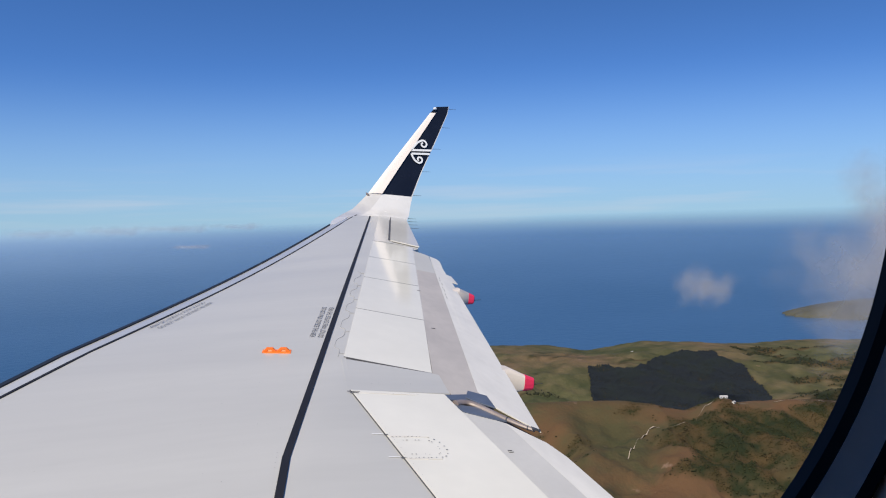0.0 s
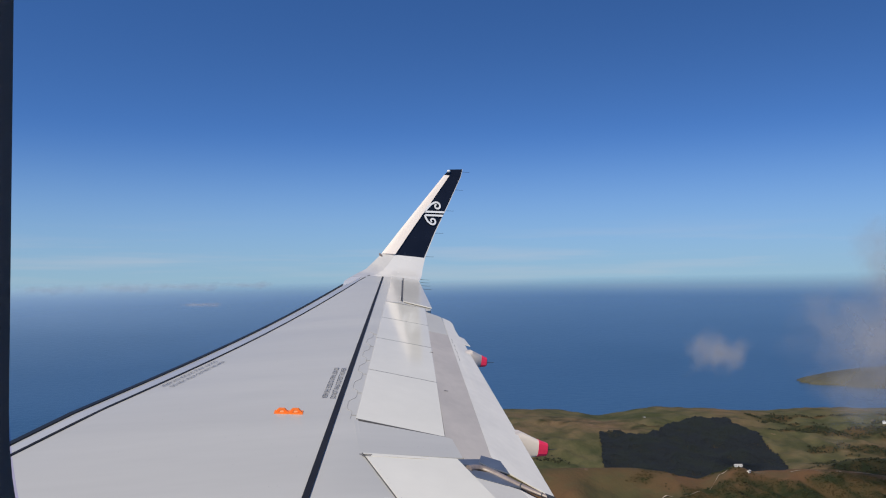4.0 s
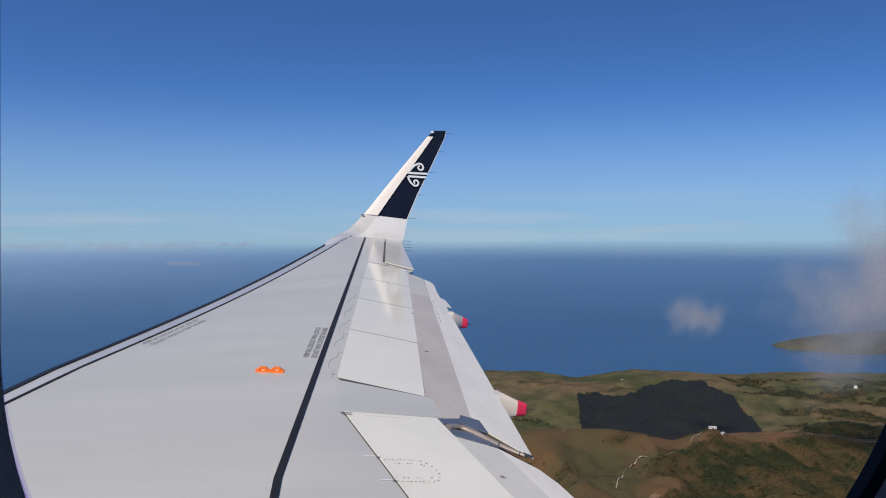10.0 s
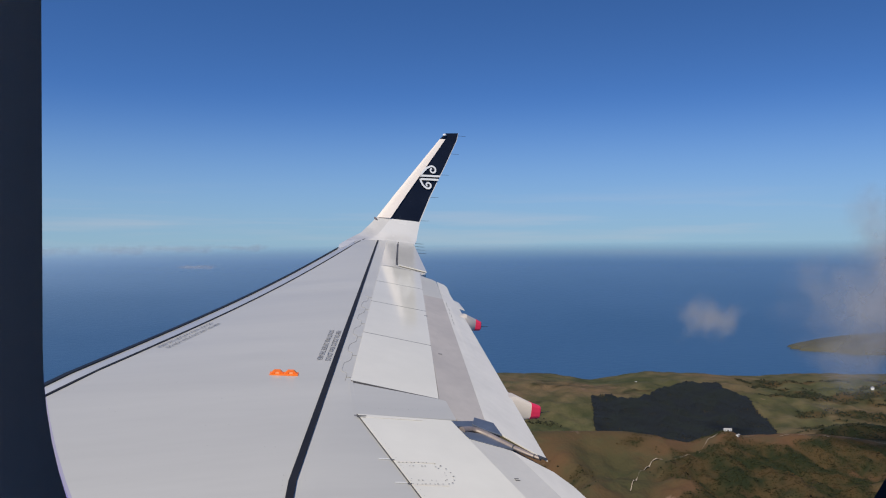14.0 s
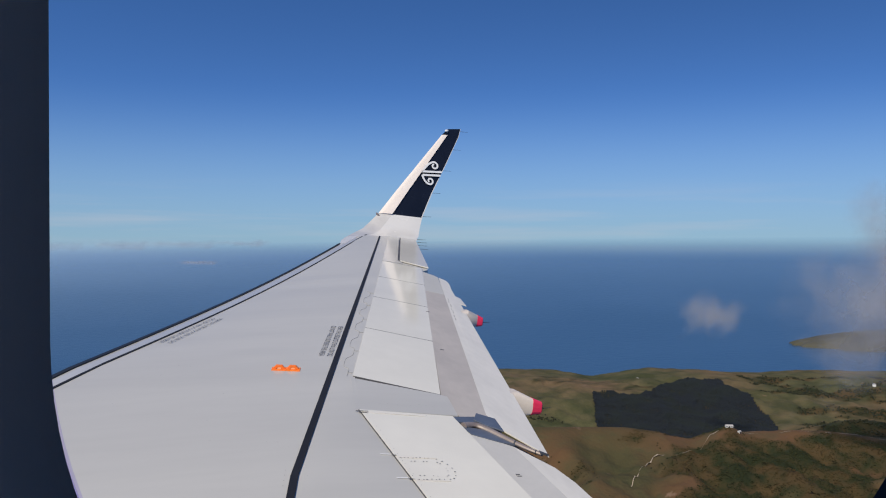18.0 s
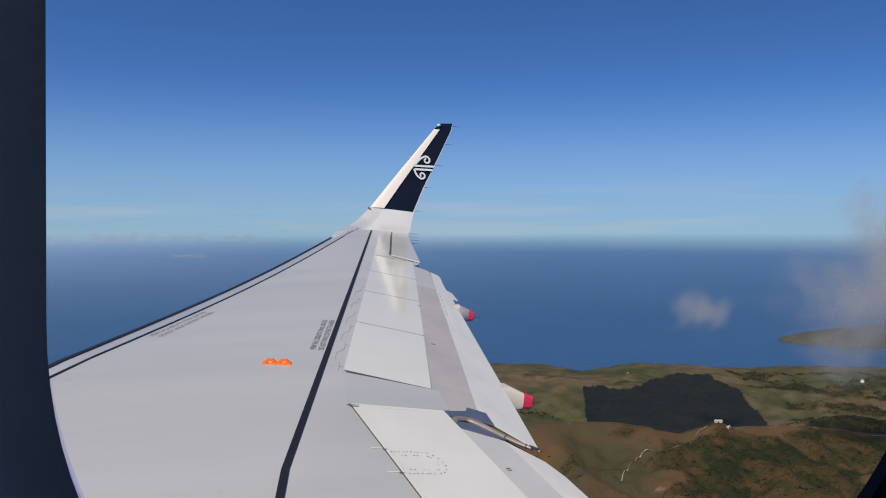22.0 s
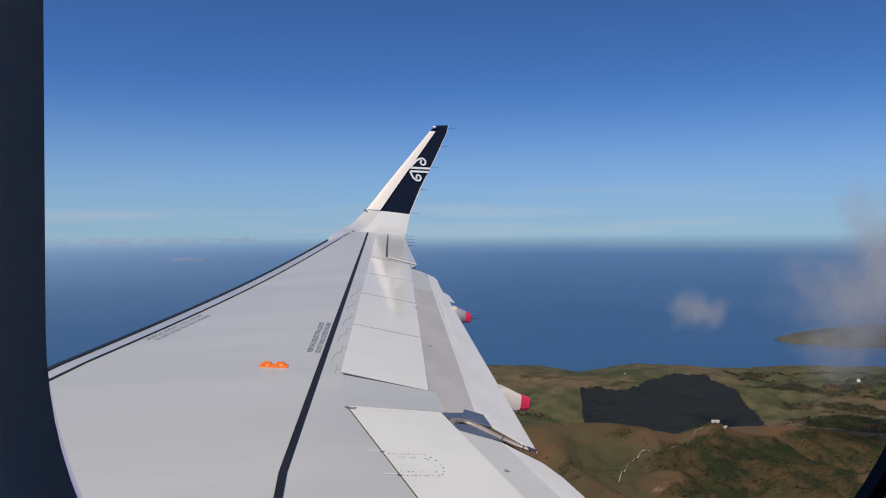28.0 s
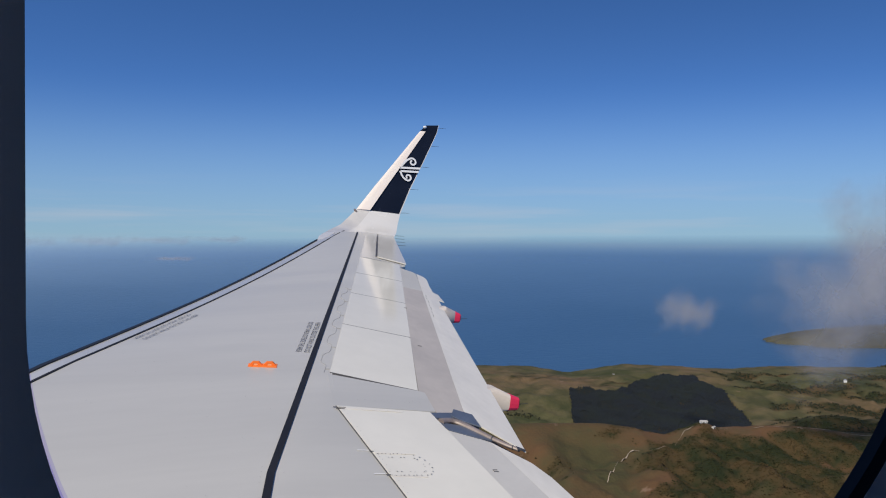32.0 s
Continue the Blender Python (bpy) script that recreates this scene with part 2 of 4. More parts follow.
def slab(poly, thick=0.03, lift=0.0, base=None):
    """A plate with the plan poly, lying on the upper surface. lift: above it; a number or one for each corner."""
    bm = bmesh.new()
    lifts = lift if isinstance(lift, (list, tuple)) else [lift] * len(poly)
    top = [bm.verts.new((x, y, wing_z(x, y) + d)) for (x, y), d in zip(poly, lifts)]
    bot = [bm.verts.new((x, y, wing_z(x, y) + d - thick)) for (x, y), d in zip(poly, lifts)]
    bm.faces.new(top)
    bm.faces.new(bot[::-1])
    for i in range(len(poly)):
        j = (i + 1) % len(poly)
        bm.faces.new((top[i], bot[i], bot[j], top[j]))
    return bm


def bevelled(bm, w=0.004):
    bmesh.ops.recalc_face_normals(bm, faces=bm.faces)
    bmesh.ops.bevel(bm, geom=list(bm.edges), offset=w, segments=1, affect='EDGES', clamp_overlap=True)
    return bm


def strip(fx, y0, y1, width, lift=0.011, n=14, thick=0.006):
    """A raised stripe along the line x = fx(y)."""
    bm = bmesh.new()
    rows = []
    for i in range(n + 1):
        y = y0 + (y1 - y0) * i / n
        x = fx(y)
        half = (width(y) if callable(width) else width) / 2
        a, b = x - half, x + half
        rows.append([bm.verts.new((p, y, wing_z(p, y) + q)) for p, q in ((a, lift - thick), (a, lift), (b, lift), (b, lift - thick))])
    for r, s in zip(rows, rows[1:]):
        for k in range(3):
            bm.faces.new((r[k], r[k + 1], s[k + 1], s[k]))
    bm.faces.new(rows[0][::-1])
    bm.faces.new(rows[-1])
    return bm


wing = new("aircraft_wing")
tagged(wing, "light grey airliner wing with white spoilers and swept tip", "aircraft wing")

# wing box: rounded leading edge, upper skin back to the spoiler hinge line, under skin
bm = bmesh.new()
YS = sorted([-0.19 + i * (14.25 + 0.19) / 24 for i in range(25)] + [5.30, 5.585, 5.60, 5.72, 5.94, 6.1, 6.33])
rows = []
for y in YS:
    chord = x_te(y) - x_le(y)
    t = 0.115 * chord
    le, hinge = x_le(y), max(x_spf(y), 1.86 - 0.035 * min(1.0, max(0.0, y / 5.6)) + 0.216 * max(0.0, y - 5.59))
    row = []
    for fx, dz in ((hinge + 0.02, -0.05), (hinge + 0.02, 0.0), (x_spf(y) if y < 5.61 else hinge - 0.35 * (hinge - x_rear(y)), 0.0), (x_rear(y), 0.0),
                   (le + 0.66 * (x_rear(y) - le), 0.012), (le + 0.33 * (x_rear(y) - le), 0.012),
                   (x_in(y), 0.004), (le + 0.4 * (x_in(y) - le), -0.003), (le + 0.02, -0.012), (le - 0.012, -0.05), (le + 0.03, -0.14),
                   (le + 0.2 * chord, -t), (le + 0.5 * chord, -t * 1.05), (hinge + 0.02, -t * 0.6)):
        row.append(bm.verts.new((fx, y, wing_z(fx, y) + dz)))
    rows.append(row)
for r, s in zip(rows, rows[1:]):
    for k in range(len(r)):
        k2 = (k + 1) % len(r)
        bm.faces.new((r[k], r[k2], s[k2], s[k]))
bm.faces.new(rows[0])
bm.faces.new(rows[-1][::-1])
part("wing_skin", bm, M_SKIN, wing, "grey painted upper skin", smooth=True)

part("leading_edge_band", strip(lambda y: x_le(y) + 0.015, -0.18, 13.5, lambda y: 0.052 - 0.0022 * max(0.0, y - 6), 0.013, n=40, thick=0.05), M_EDGE, wing, "dark band along the leading edge")
part("black_stripe", strip(x_in, -0.18, 14.4, lambda y: 0.031 - 0.001 * max(0.0, y - 8), n=40), M_LINE, wing, "black walkway line")
part("black_stripe", strip(x_rear, 4.53, 14.2, lambda y: 0.052 - 0.0036 * max(0.0, y - 8), n=30), M_LINE, wing, "black walkway line")
part("black_stripe", strip(lambda y: 1.075 + 0.31 * (y - 4.53), -0.18, 4.53, 0.052), M_LINE, wing, "black walkway line")

# slats between the dark edge and the black line
SLATS = (-0.18, 3.0, 6.2, 9.4, 12.4, 13.95)
for a, b in zip(SLATS, SLATS[1:]):
    ys = [a + 0.004 + (b - a - 0.008) * k / 8 for k in range(9)]
    bm = bmesh.new()
    rows = [[bm.verts.new((x, y, wing_z(x, y) + d)) for x, d in ((x_le(y) + 0.03, -0.03), (x_le(y) + 0.043, 0.001), (0.5 * (x_le(y) + x_in(y)), 0.0045), (x_in(y) - 0.017, 0.007), (x_in(y) - 0.017, -0.02))] for y in ys]
    for r, q in zip(rows, rows[1:]):
        for k in range(4):
            bm.faces.new((r[k], r[k + 1], q[k + 1], q[k]))
    bm.faces.new(rows[0][::-1])
    bm.faces.new(rows[-1])
    part("slat", bm, M_SLAT, wing, "pale glossy leading edge slat", smooth=True)
# pale cap that closes the leading edge at the tip
part("tip_cap", bevelled(slab([(3.85, 13.42), (3.99, 13.80), (4.19, 14.12), (4.43, 14.20), (4.34, 14.03), (4.01, 13.55)], 0.05, 0.012), 0.005), M_WHITE, wing, "pale cap at the end of the leading edge")

# fixed structure under spoilers and between them
part("trailing_panel", slab([(x_spf(11.71), 11.71), (x_spf(6.33), 6.33), (1.82, 5.59), (1.86, 0.05), (2.60, 0.05), (2.60, 5.50), (2.70, 6.0), (x_spa(11.55) - 0.03, 11.55)], 0.12, -0.034), M_FIXED, wing)
part("fixed_panel", slab([(x_spf(6.31) - 0.02, 6.31), (1.80, 5.597), (2.67, 5.567), (2.75, 5.98), (2.70, 6.015)], 0.02, 0.0006), M_SKIN, wing, "grey fixed panel between the spoilers")

# outboard spoilers
SEP = (6.33, 7.87, 9.30, 10.52, 11.71)
for a, b in zip(SEP, SEP[1:]):
    a, b = a + 0.006, b - 0.006
    ya, yb = a - 0.29 + 0.03 * (a - 6.3), b - 0.29 + 0.03 * (b - 6.3)
    part("spoiler", bevelled(slab([(x_spf(a), a), (x_spf(b), b), (x_spa(yb), yb), (x_spa(ya), ya)], 0.022, [0.004, 0.004, -0.010, -0.010]), 0.0015), M_PANEL, wing, "white spoiler panel")
part("spoiler", bevelled(slab([(1.825, 5.586), (1.89, 2.2), (2.62, 2.2), (2.615, 5.557)], 0.022, [0.006, 0.006, 0.0, 0.0]), 0.0015), M_PANEL, wing, "white inboard spoiler panel")

for y in SEP[1:]:
    x0, x1, yb = x_spf(y), x_spa(y - 0.29 + 0.03 * (y - 6.3)), y - 0.29 + 0.03 * (y - 6.3)
    part("seam", slab([(x0, y - 0.005), (x0, y + 0.005), (x1, yb + 0.005), (x1, yb - 0.005)], 0.006, [0.0048, 0.0048, -0.0092, -0.0092]), M_SEAM, wing)

y = SEP[0] + 0.006
x0, x1, yb = x_spf(y), x_spa(y - 0.29), y - 0.289
part("seam", slab([(x0, y - 0.005), (x0, y + 0.002), (x1, yb + 0.002), (x1, yb - 0.006)], 0.02, [0.0048, 0.0048, -0.0092, -0.0092]), M_SEAM, wing)

# outboard flap: beige forward part, grey body
part("flap_shroud", bevelled(slab([(x_spa(10.0), 10.03), (x_spa(6.0) + 0.005, 6.0), (2.69, 5.56), (2.97, 5.36), (x_crease(5.66), 5.66), (x_crease(9.67), 9.67), (x_crease(9.9), 9.9)], 0.05, -0.012), 0.0015), M_SHROUD, wing, "dull beige forward strip of the flap")
part("flap_end", bevelled(slab([(x_spa(11.3), 11.33), (x_spa(10.0), 10.035), (x_crease(9.9), 9.905), (x_crease(10.57), 10.575), (4.755, 11.02), (4.735, 11.12), (4.67, 11.22)], 0.05, -0.012), 0.0015), M_FIXED, wing, "light grey outer end of the flap")
part("outboard_flap", bevelled(slab([(x_crease(10.57), 10.565), (x_crease(9.67), 9.67), (x_crease(5.66), 5.66), (2.975, 5.33), (3.14, 4.89), (x_te(7.36), 7.36), (x_te(9.5), 9.5), (4.555, 9.90), (4.66, 10.27), (4.755, 10.55), (4.80, 10.70), (4.815, 10.84), (4.765, 11.01)], 0.012, -0.0115), 0.0015), M_FLAP, wing, "light grey trailing flap")
for x, y, n in ((4.318, 9.637, 0.10), (4.27, 9.49, 0.06), (4.213, 9.31, 0.12), (4.15, 9.12, 0.05), (4.105, 8.99, 0.13), (4.04, 8.79, 0.08), (3.99, 8.645, 0.10)):
    part("crease_mark", slab([(x - 0.004, y - n / 2), (x + 0.005, y - n / 2), (x + 0.005 + 0.33 * n, y + n / 2), (x - 0.004 + 0.33 * n, y + n / 2)], 0.003, -0.0085), M_BEAD, wing)
part("flap_nose", slab([(x_crease(9.4), 9.4), (x_crease(5.62), 5.62), (x_crease(5.50) + 0.10, 5.50), (x_crease(9.5) + 0.08, 9.5)], 0.004, [-0.0125, -0.0125, -0.0135, -0.0075]), M_FLAP, wing)
part("flap_back", slab([(x_crease(9.5) + 0.08, 9.5), (x_crease(5.50) + 0.10, 5.50), (x_crease(5.25) + 0.24, 5.25), (x_crease(9.4) + 0.18, 9.4)], 0.004, [-0.0075, -0.0135, -0.0140, -0.0125]), M_FLAP, wing)
part("inboard_flap", bevelled(slab([(2.625, 5.30), (2.64, 1.0), (2.93, 1.0), (2.92, 5.06)], 0.05, -0.02), 0.001), M_INNER, wing, "light grey inboard flap")
part("inboard_flap_edge", slab([(2.9205, 5.06), (2.9305, 1.0), (3.13, 1.0), (3.125, 4.5), (3.09, 4.72)], 0.03, -0.0202), M_FLAP, wing, "pale trailing strip of the inboard flap")

# gap between the flaps with its dark cavity and the curved seal rail
part("flap_gap", slab([(2.60, 5.55), (2.66, 5.2), (3.06, 4.78), (3.14, 4.88), (2.95, 5.36)], 0.05, -0.075), M_DARK, wing, "dark gap between the flaps")
RAIL = ((2.640, 5.395), (2.700, 5.418), (2.770, 5.415), (2.836, 5.340), (2.902, 5.219), (2.967, 5.101), (3.040, 4.990), (3.100, 4.925))


def along(pts, t):
    """A point of the smooth line through pts at the share t of its length."""
    q = t * (len(pts) - 1)
    i = min(int(q), len(pts) - 2)
    f = q - i
    p = [Vector(pts[min(max(k, 0), len(pts) - 1)]) for k in (i - 1, i, i + 1, i + 2)]
    return 0.5 * (2 * p[1] + (p[2] - p[0]) * f + (2 * p[0] - 5 * p[1] + 4 * p[2] - p[3]) * f * f + (3 * p[1] - p[0] - 3 * p[2] + p[3]) * f ** 3)


def tube_along(t0, t1, grow, n=22):
    bm, rows = bmesh.new(), []
    for i in range(n + 1):
        t = t0 + (t1 - t0) * i / n
        c, d = along(RAIL, t), (along(RAIL, min(1, t + 0.01)) - along(RAIL, max(0, t - 0.01))).normalized()
        w = 0.036 * (1 - 0.5 * t) + grow
        z = wing_z(c.x, c.y) - 0.014
        rows.append([bm.verts.new((c.x - d.y * w * math.cos(a), c.y + d.x * w * math.cos(a), z + 0.85 * w * math.sin(a))) for a in [k * math.tau / 12 for k in range(12)]])
    for r, q in zip(rows, rows[1:]):
        for k in range(12):
            bm.faces.new((r[k], r[(k + 1) % 12], q[(k + 1) % 12], q[k]))
    bm.faces.new(rows[0])
    bm.faces.new(rows[-1][::-1])
    return bm


rail = part("flap_seal_rail", tube_along(0.0, 1.0, 0.0), M_STEEL, wing, "curved worn metal seal between the flaps", smooth=True)
for t in (0.70, 0.90):
    part("seal_clamp", tube_along(t, t + 0.012, 0.0025, 2), M_DARK, rail, "dark clamp round the seal", smooth=True)
part("seal_end", slab([(3.085, 4.955), (3.138, 4.893), (3.075, 4.905)], 0.012, 0.004), M_DARK, rail, "dark pointed end of the seal")
part("flap_lower_plate", slab([(2.62, 5.40), (2.643, 5.25), (2.835, 5.120), (2.945, 5.085), (2.90, 5.22), (2.805, 5.34)], 0.012, -0.014), M_PLATE, wing, "blue-grey plate beside the flap seal")
part("flap_end_plate", bevelled(slab([(2.863, 5.633), (2.994, 5.532), (2.952, 5.286), (2.840, 5.385), (2.775, 5.488)], 0.012, 0.006), 0.002), M_PLATE, wing, "dark blue-grey end plate of the flap")
part("flap_end_plate", slab([(2.612, 5.549), (2.834, 5.572), (2.772, 5.440), (2.60, 5.455)], 0.010, -0.002), M_PLATE, wing, "dark blue-grey end plate of the flap")

# aileron and tip panel
part("tip_shelf", slab([(x_spf(11.60), 11.60), (x_spf(14.1), 14.1), (5.57, 14.15), (4.80, 11.56), (x_spa(11.35), 11.38)], 0.05, -0.026), M_FIXED, wing, "grey shelf under the panel gap")
part("tip_panel", slab([(x_spf(11.72), 11.72), (x_spf(14.25), 14.25), (5.29, 14.28), (4.41, 11.91), (4.44, 11.75)], 0.018, 0.002), M_TIP, wing, "grey panel ahead of the aileron")
part("aileron", bevelled(slab([(4.45, 11.92), (5.31, 14.25), (5.62, 14.25), (4.84, 11.62)], 0.018, 0.004), 0.002), M_TIP, wing, "light grey aileron")
part("seam", strip(lambda y: 4.43 + 0.3713 * (y - 11.91), 11.93, 14.2, 0.02, 0.006), M_SEAM, wing)


def fairing(tip, pink, lean):
    """A flap track fairing under the trailing edge, tapering aft to a painted tip."""
    tip = Vector(tip)

    # along, outboard, up, half height, half width
    prof = ((-1.5, 0.1, -0.2, 0.03, 0.02), (-1.3, 0.1, -0.14, 0.08, 0.09), (-0.8, 0.11, -0.05, 0.13, 0.17), (-0.42, 0.10 + 0.5 * lean, -0.010, 0.140, 0.165),
            (-0.25, 0.06 + 0.6 * lean, 0.040, 0.132, 0.115), (-pink, 0.022, 0.020, 0.078, 0.075), (-0.012, 0.002, 0.002, 0.058, 0.058), (0.0, 0.0, 0.0, 0.046, 0.046))

    def body(rows, extra):
        bm, rings = bmesh.new(), []
        for dx, dy, dz, hh, hw in rows:
            c = tip + Vector((dx, dy, dz))
            rings.append([bm.verts.new((c.x + 0.22 * hh * math.sin(a), c.y + (hw + extra) * math.copysign(abs(math.cos(a)) ** 0.55, math.cos(a)), c.z + (hh + extra) * math.copysign(abs(math.sin(a)) ** 0.55, math.sin(a)))) for a in [k * math.tau / 16 for k in range(16)]])
        for q, r in zip(rings, rings[1:]):
            for k in range(16):
                bm.faces.new((q[k], q[(k + 1) % 16], r[(k + 1) % 16], r[k]))
        bm.faces.new(rings[0])
        bm.faces.new(rings[-1][::-1])
        return bm
    f = part("flap_fairing", body(prof[:-2], 0), M_FAIR, wing, "pale flap track fairing with a pink-red tip", smooth=True)
    part("fairing_tip", body(prof[-3:], 0.002), M_PINK, f, "bright pink-red painted tip")
    bm = bmesh.new()
    bmesh.ops.create_cone(bm, cap_ends=True, segments=6, radius1=0.004, radius2=0.0025, depth=0.12, matrix=Matrix.Translation(tip + Vector((0.06, 0, -0.01))) @ pose(0, 0, 0, 0, 90, 0))
    part("static_wick", bm, M_WICK, f)


fairing((3.78, 6.15, -1.645), 0.105, 0.10)
fairing((4.575, 9.08, -1.145), 0.085, -0.10)
# bare end of a third fairing, a small pale fin at the trailing edge
bm = bmesh.new()
fin = [(4.55, 9.90, -0.012), (4.60, 9.82, -0.02), (4.515, 9.43, -0.02), (4.43, 9.50, -0.013)]
top = [bm.verts.new((x, y, wing_z(x, y) + d)) for x, y, d in fin]
low = [bm.verts.new((x, y, wing_z(x, y) + d - 0.010)) for x, y, d in fin]
bm.faces.new(top)
bm.faces.new(low[::-1])
for k in range(4):
    bm.faces.new((top[k], low[k], low[(k + 1) % 4], top[(k + 1) % 4]))
part("flap_fin", bm, M_FLAP, wing)

# ---------------------------------------------------------------- winglet
STATIONS = [  # leading edge, trailing edge
    ((4.10, 14.02, -0.035), (5.55, 14.10, -0.14)),
    ((4.44, 14.62, 0.055), (5.80, 14.68, -0.10)),
    ((4.80, 15.08, 0.165), (6.02, 15.12, 0.00)),
    ((5.02, 15.32, 0.30), (6.14, 15.36, 0.16)),
    ((5.27, 15.50, 0.49), (6.26, 15.52, 0.40)),
    ((5.72, 15.66, 0.98), (6.56, 15.68, 0.95)),
    ((6.34, 15.86, 1.64), (6.98, 15.88, 1.62)),
    ((6.94, 16.05, 2.28), (7.36, 16.06, 2.26)),
    ((7.10, 16.09, 2.42), (7.42, 16.10, 2.44))]
FRONT = (0.0, 0.0, 0.10, 0.20, 0.30, 0.31, 0.31, 0.31, 0.33)      # width of the pale leading strip, share of the chord
winglet = new("winglet")
winglet.parent = wing
tagged(winglet, "upswept wing tip, navy blue with a white base")


def loft(s0, s1, f0, f1, thick=0.06, out=0.0, cols=6):
    """A piece of the winglet between two stations and two chord shares, with a rounded lens section."""
    bm, rows = bmesh.new(), []
    for s in range(s0, s1 + 1):
        a, b = Vector(STATIONS[s][0]), Vector(STATIONS[s][1])
        nxt = Vector(STATIONS[min(s + 1, len(STATIONS) - 1)][0]) - Vector(STATIONS[max(s - 1, 0)][0])
        n = (b - a).cross(nxt).normalized()
        if n.y > 0:
            n = -n
        q0 = f0(s) if callable(f0) else f0
        q1 = f1(s) if callable(f1) else f1
        up, low = [], []
        for c in range(cols + 1):
            q = q0 + (q1 - q0) * c / cols
            half = thick * (max(0.0, q * (1 - q)) ** 0.5) * 0.9 * (b - a).length / 1.3 + 0.002
            up.append(bm.verts.new(a + (b - a) * q + n * (half * 0.5 + out)))
            low.append(bm.verts.new(a + (b - a) * q - n * (half + out)))
        rows.append(up + low[::-1])
    for r, s in zip(rows, rows[1:]):
        for k in range(len(r)):
            bm.faces.new((r[k], r[(k + 1) % len(r)], s[(k + 1) % len(r)], s[k]))
    bm.faces.new(rows[0])
    bm.faces.new(rows[-1][::-1])
    return bm


part("winglet_base", loft(0, 4, lambda s: 0.27 + 0.01 * s, 1.0), M_WHITE, winglet, "white painted base", smooth=True)
part("winglet_root_edge", loft(0, 4, 0.0, lambda s: 0.27 + 0.01 * s), M_ROOT, winglet, "grey leading edge of the base", smooth=True)

part("winglet_blade", loft(4, 8, lambda s: FRONT[s], 1.0), M_NAVY, winglet, "navy blue painted blade")
part("winglet_front", loft(4, 7, 0.0, lambda s: FRONT[s], 0.26), M_METAL, winglet, "bright glossy white leading strip", smooth=True)
part("winglet_trailing_edge", loft(4, 8, 0.975, 1.0, 0.03, 0.003, 2), M_WHITE, winglet, "thin pale trailing edge")
part("winglet_cap", loft(7, 8, 0.0, lambda s: FRONT[s]), M_NAVY, winglet)

bm = bmesh.new()
bmesh.ops.create_uvsphere(bm, u_segments=12, v_segments=8, radius=1, matrix=Matrix.Translation((7.055, 16.045, 2.375)) @ Matrix.Diagonal((0.045, 0.03, 0.03, 1)))
part("position_light", bm, M_MARK, winglet, "small clear tip light", smooth=True)
bm = bmesh.new()
bmesh.ops.create_uvsphere(bm, u_segments=14, v_segments=8, radius=1, matrix=Matrix.Translation((5.245, 15.462, 0.452)) @ Matrix.Rotation(radians(-40), 4, 'Y') @ Matrix.Diagonal((0.026, 0.028, 0.062, 1)))
part("tip_light_lens", bm, M_LENS, winglet, "brownish lens of the wing tip light", smooth=True)
part("winglet_trim", loft(7, 8, 0.0, 1.0, 0.03, 0.003), M_NAVY, winglet, "dark tip cap")

# ---------------------------------------------------------------- cabin wall with the window opening
WX, WZ = 0.138, 0.013          # window centre
HW, HH, RAD = 0.179, 0.214, 0.0


def rounded(hw, hh, grow, y, n=28, shift=0.0):
    """The window's outline: wider corners on its aft side than on its fore side. grow: added to the corner radii."""
    pts = []
    for cx, cz, a0, r in ((1, 1, 0, 0.188), (-1, 1, 90, 0.132), (-1, -1, 180, 0.132), (1, -1, 270, 0.188)):
        r += grow
        half = hw - 0.003 if cx > 0 else hw
        for k in range(n + 1):
            a = radians(a0 + 90 * k / n)
            pts.append((WX + shift + cx * (half - r) + r * math.cos(a), y, WZ + cz * (hh - r) + r * math.sin(a)))
    return pts


def ring_mesh(loops, close=False):
    bm = bmesh.new()
    rings = [[bm.verts.new(p) for p in l] for l in loops]
    pairs = list(zip(rings, rings[1:])) + ([(rings[-1], rings[0])] if close else [])
    for r, s in pairs:
        for k in range(len(r)):
            bm.faces.new((r[k], r[(k + 1) % len(r)], s[(k + 1) % len(r)], s[k]))
    return bm


def square(hw, hh, y, n=28):
    """The outer rim of a wall panel, with as many corners as rounded() has."""
    pts = []
    for x, y2, z in rounded(1, 1, 0.78, y, n):
        dx, dz = x - WX, z - WZ
        m = max(abs(dx), abs(dz))
        pts.append((WX + dx / m * hw, y, WZ + dz / m * hh))
    return pts


window = new("window_1")
tagged(window, "rounded airliner cabin window with a dark reveal", "window", kind="structure")
part("reveal", ring_mesh([rounded(HW - 0.004, HH - 0.003, RAD, -0.2507), rounded(HW + 0.004, HH + 0.004, RAD + 0.002, -0.259), rounded(HW + 0.012, HH + 0.012, RAD + 0.008, -0.272), rounded(HW + 0.030, HH + 0.034, RAD + 0.02, -0.315),
                          rounded(HW + 0.050, HH + 0.056, RAD + 0.03, -0.345), rounded(HW + 0.072, HH + 0.08, RAD + 0.045, -0.36), rounded(HW + 0.10, HH + 0.10, RAD + 0.06, -0.362)]), M_REVEAL, window, "grey plastic window reveal", smooth=True)
part("seal", ring_mesh([rounded(HW - w, HH - w - 0.0015, RAD + g, y, shift=-0.0015) for w, g, y in ((0.0020, 0, -0.240), (0.0027, 0, -0.246), (0.0005, 0, -0.2503), (-0.030, 0.02, -0.2503), (-0.030, 0.02, -0.238))], True), M_SEAL, window, "black rubber window seal", smooth=True)
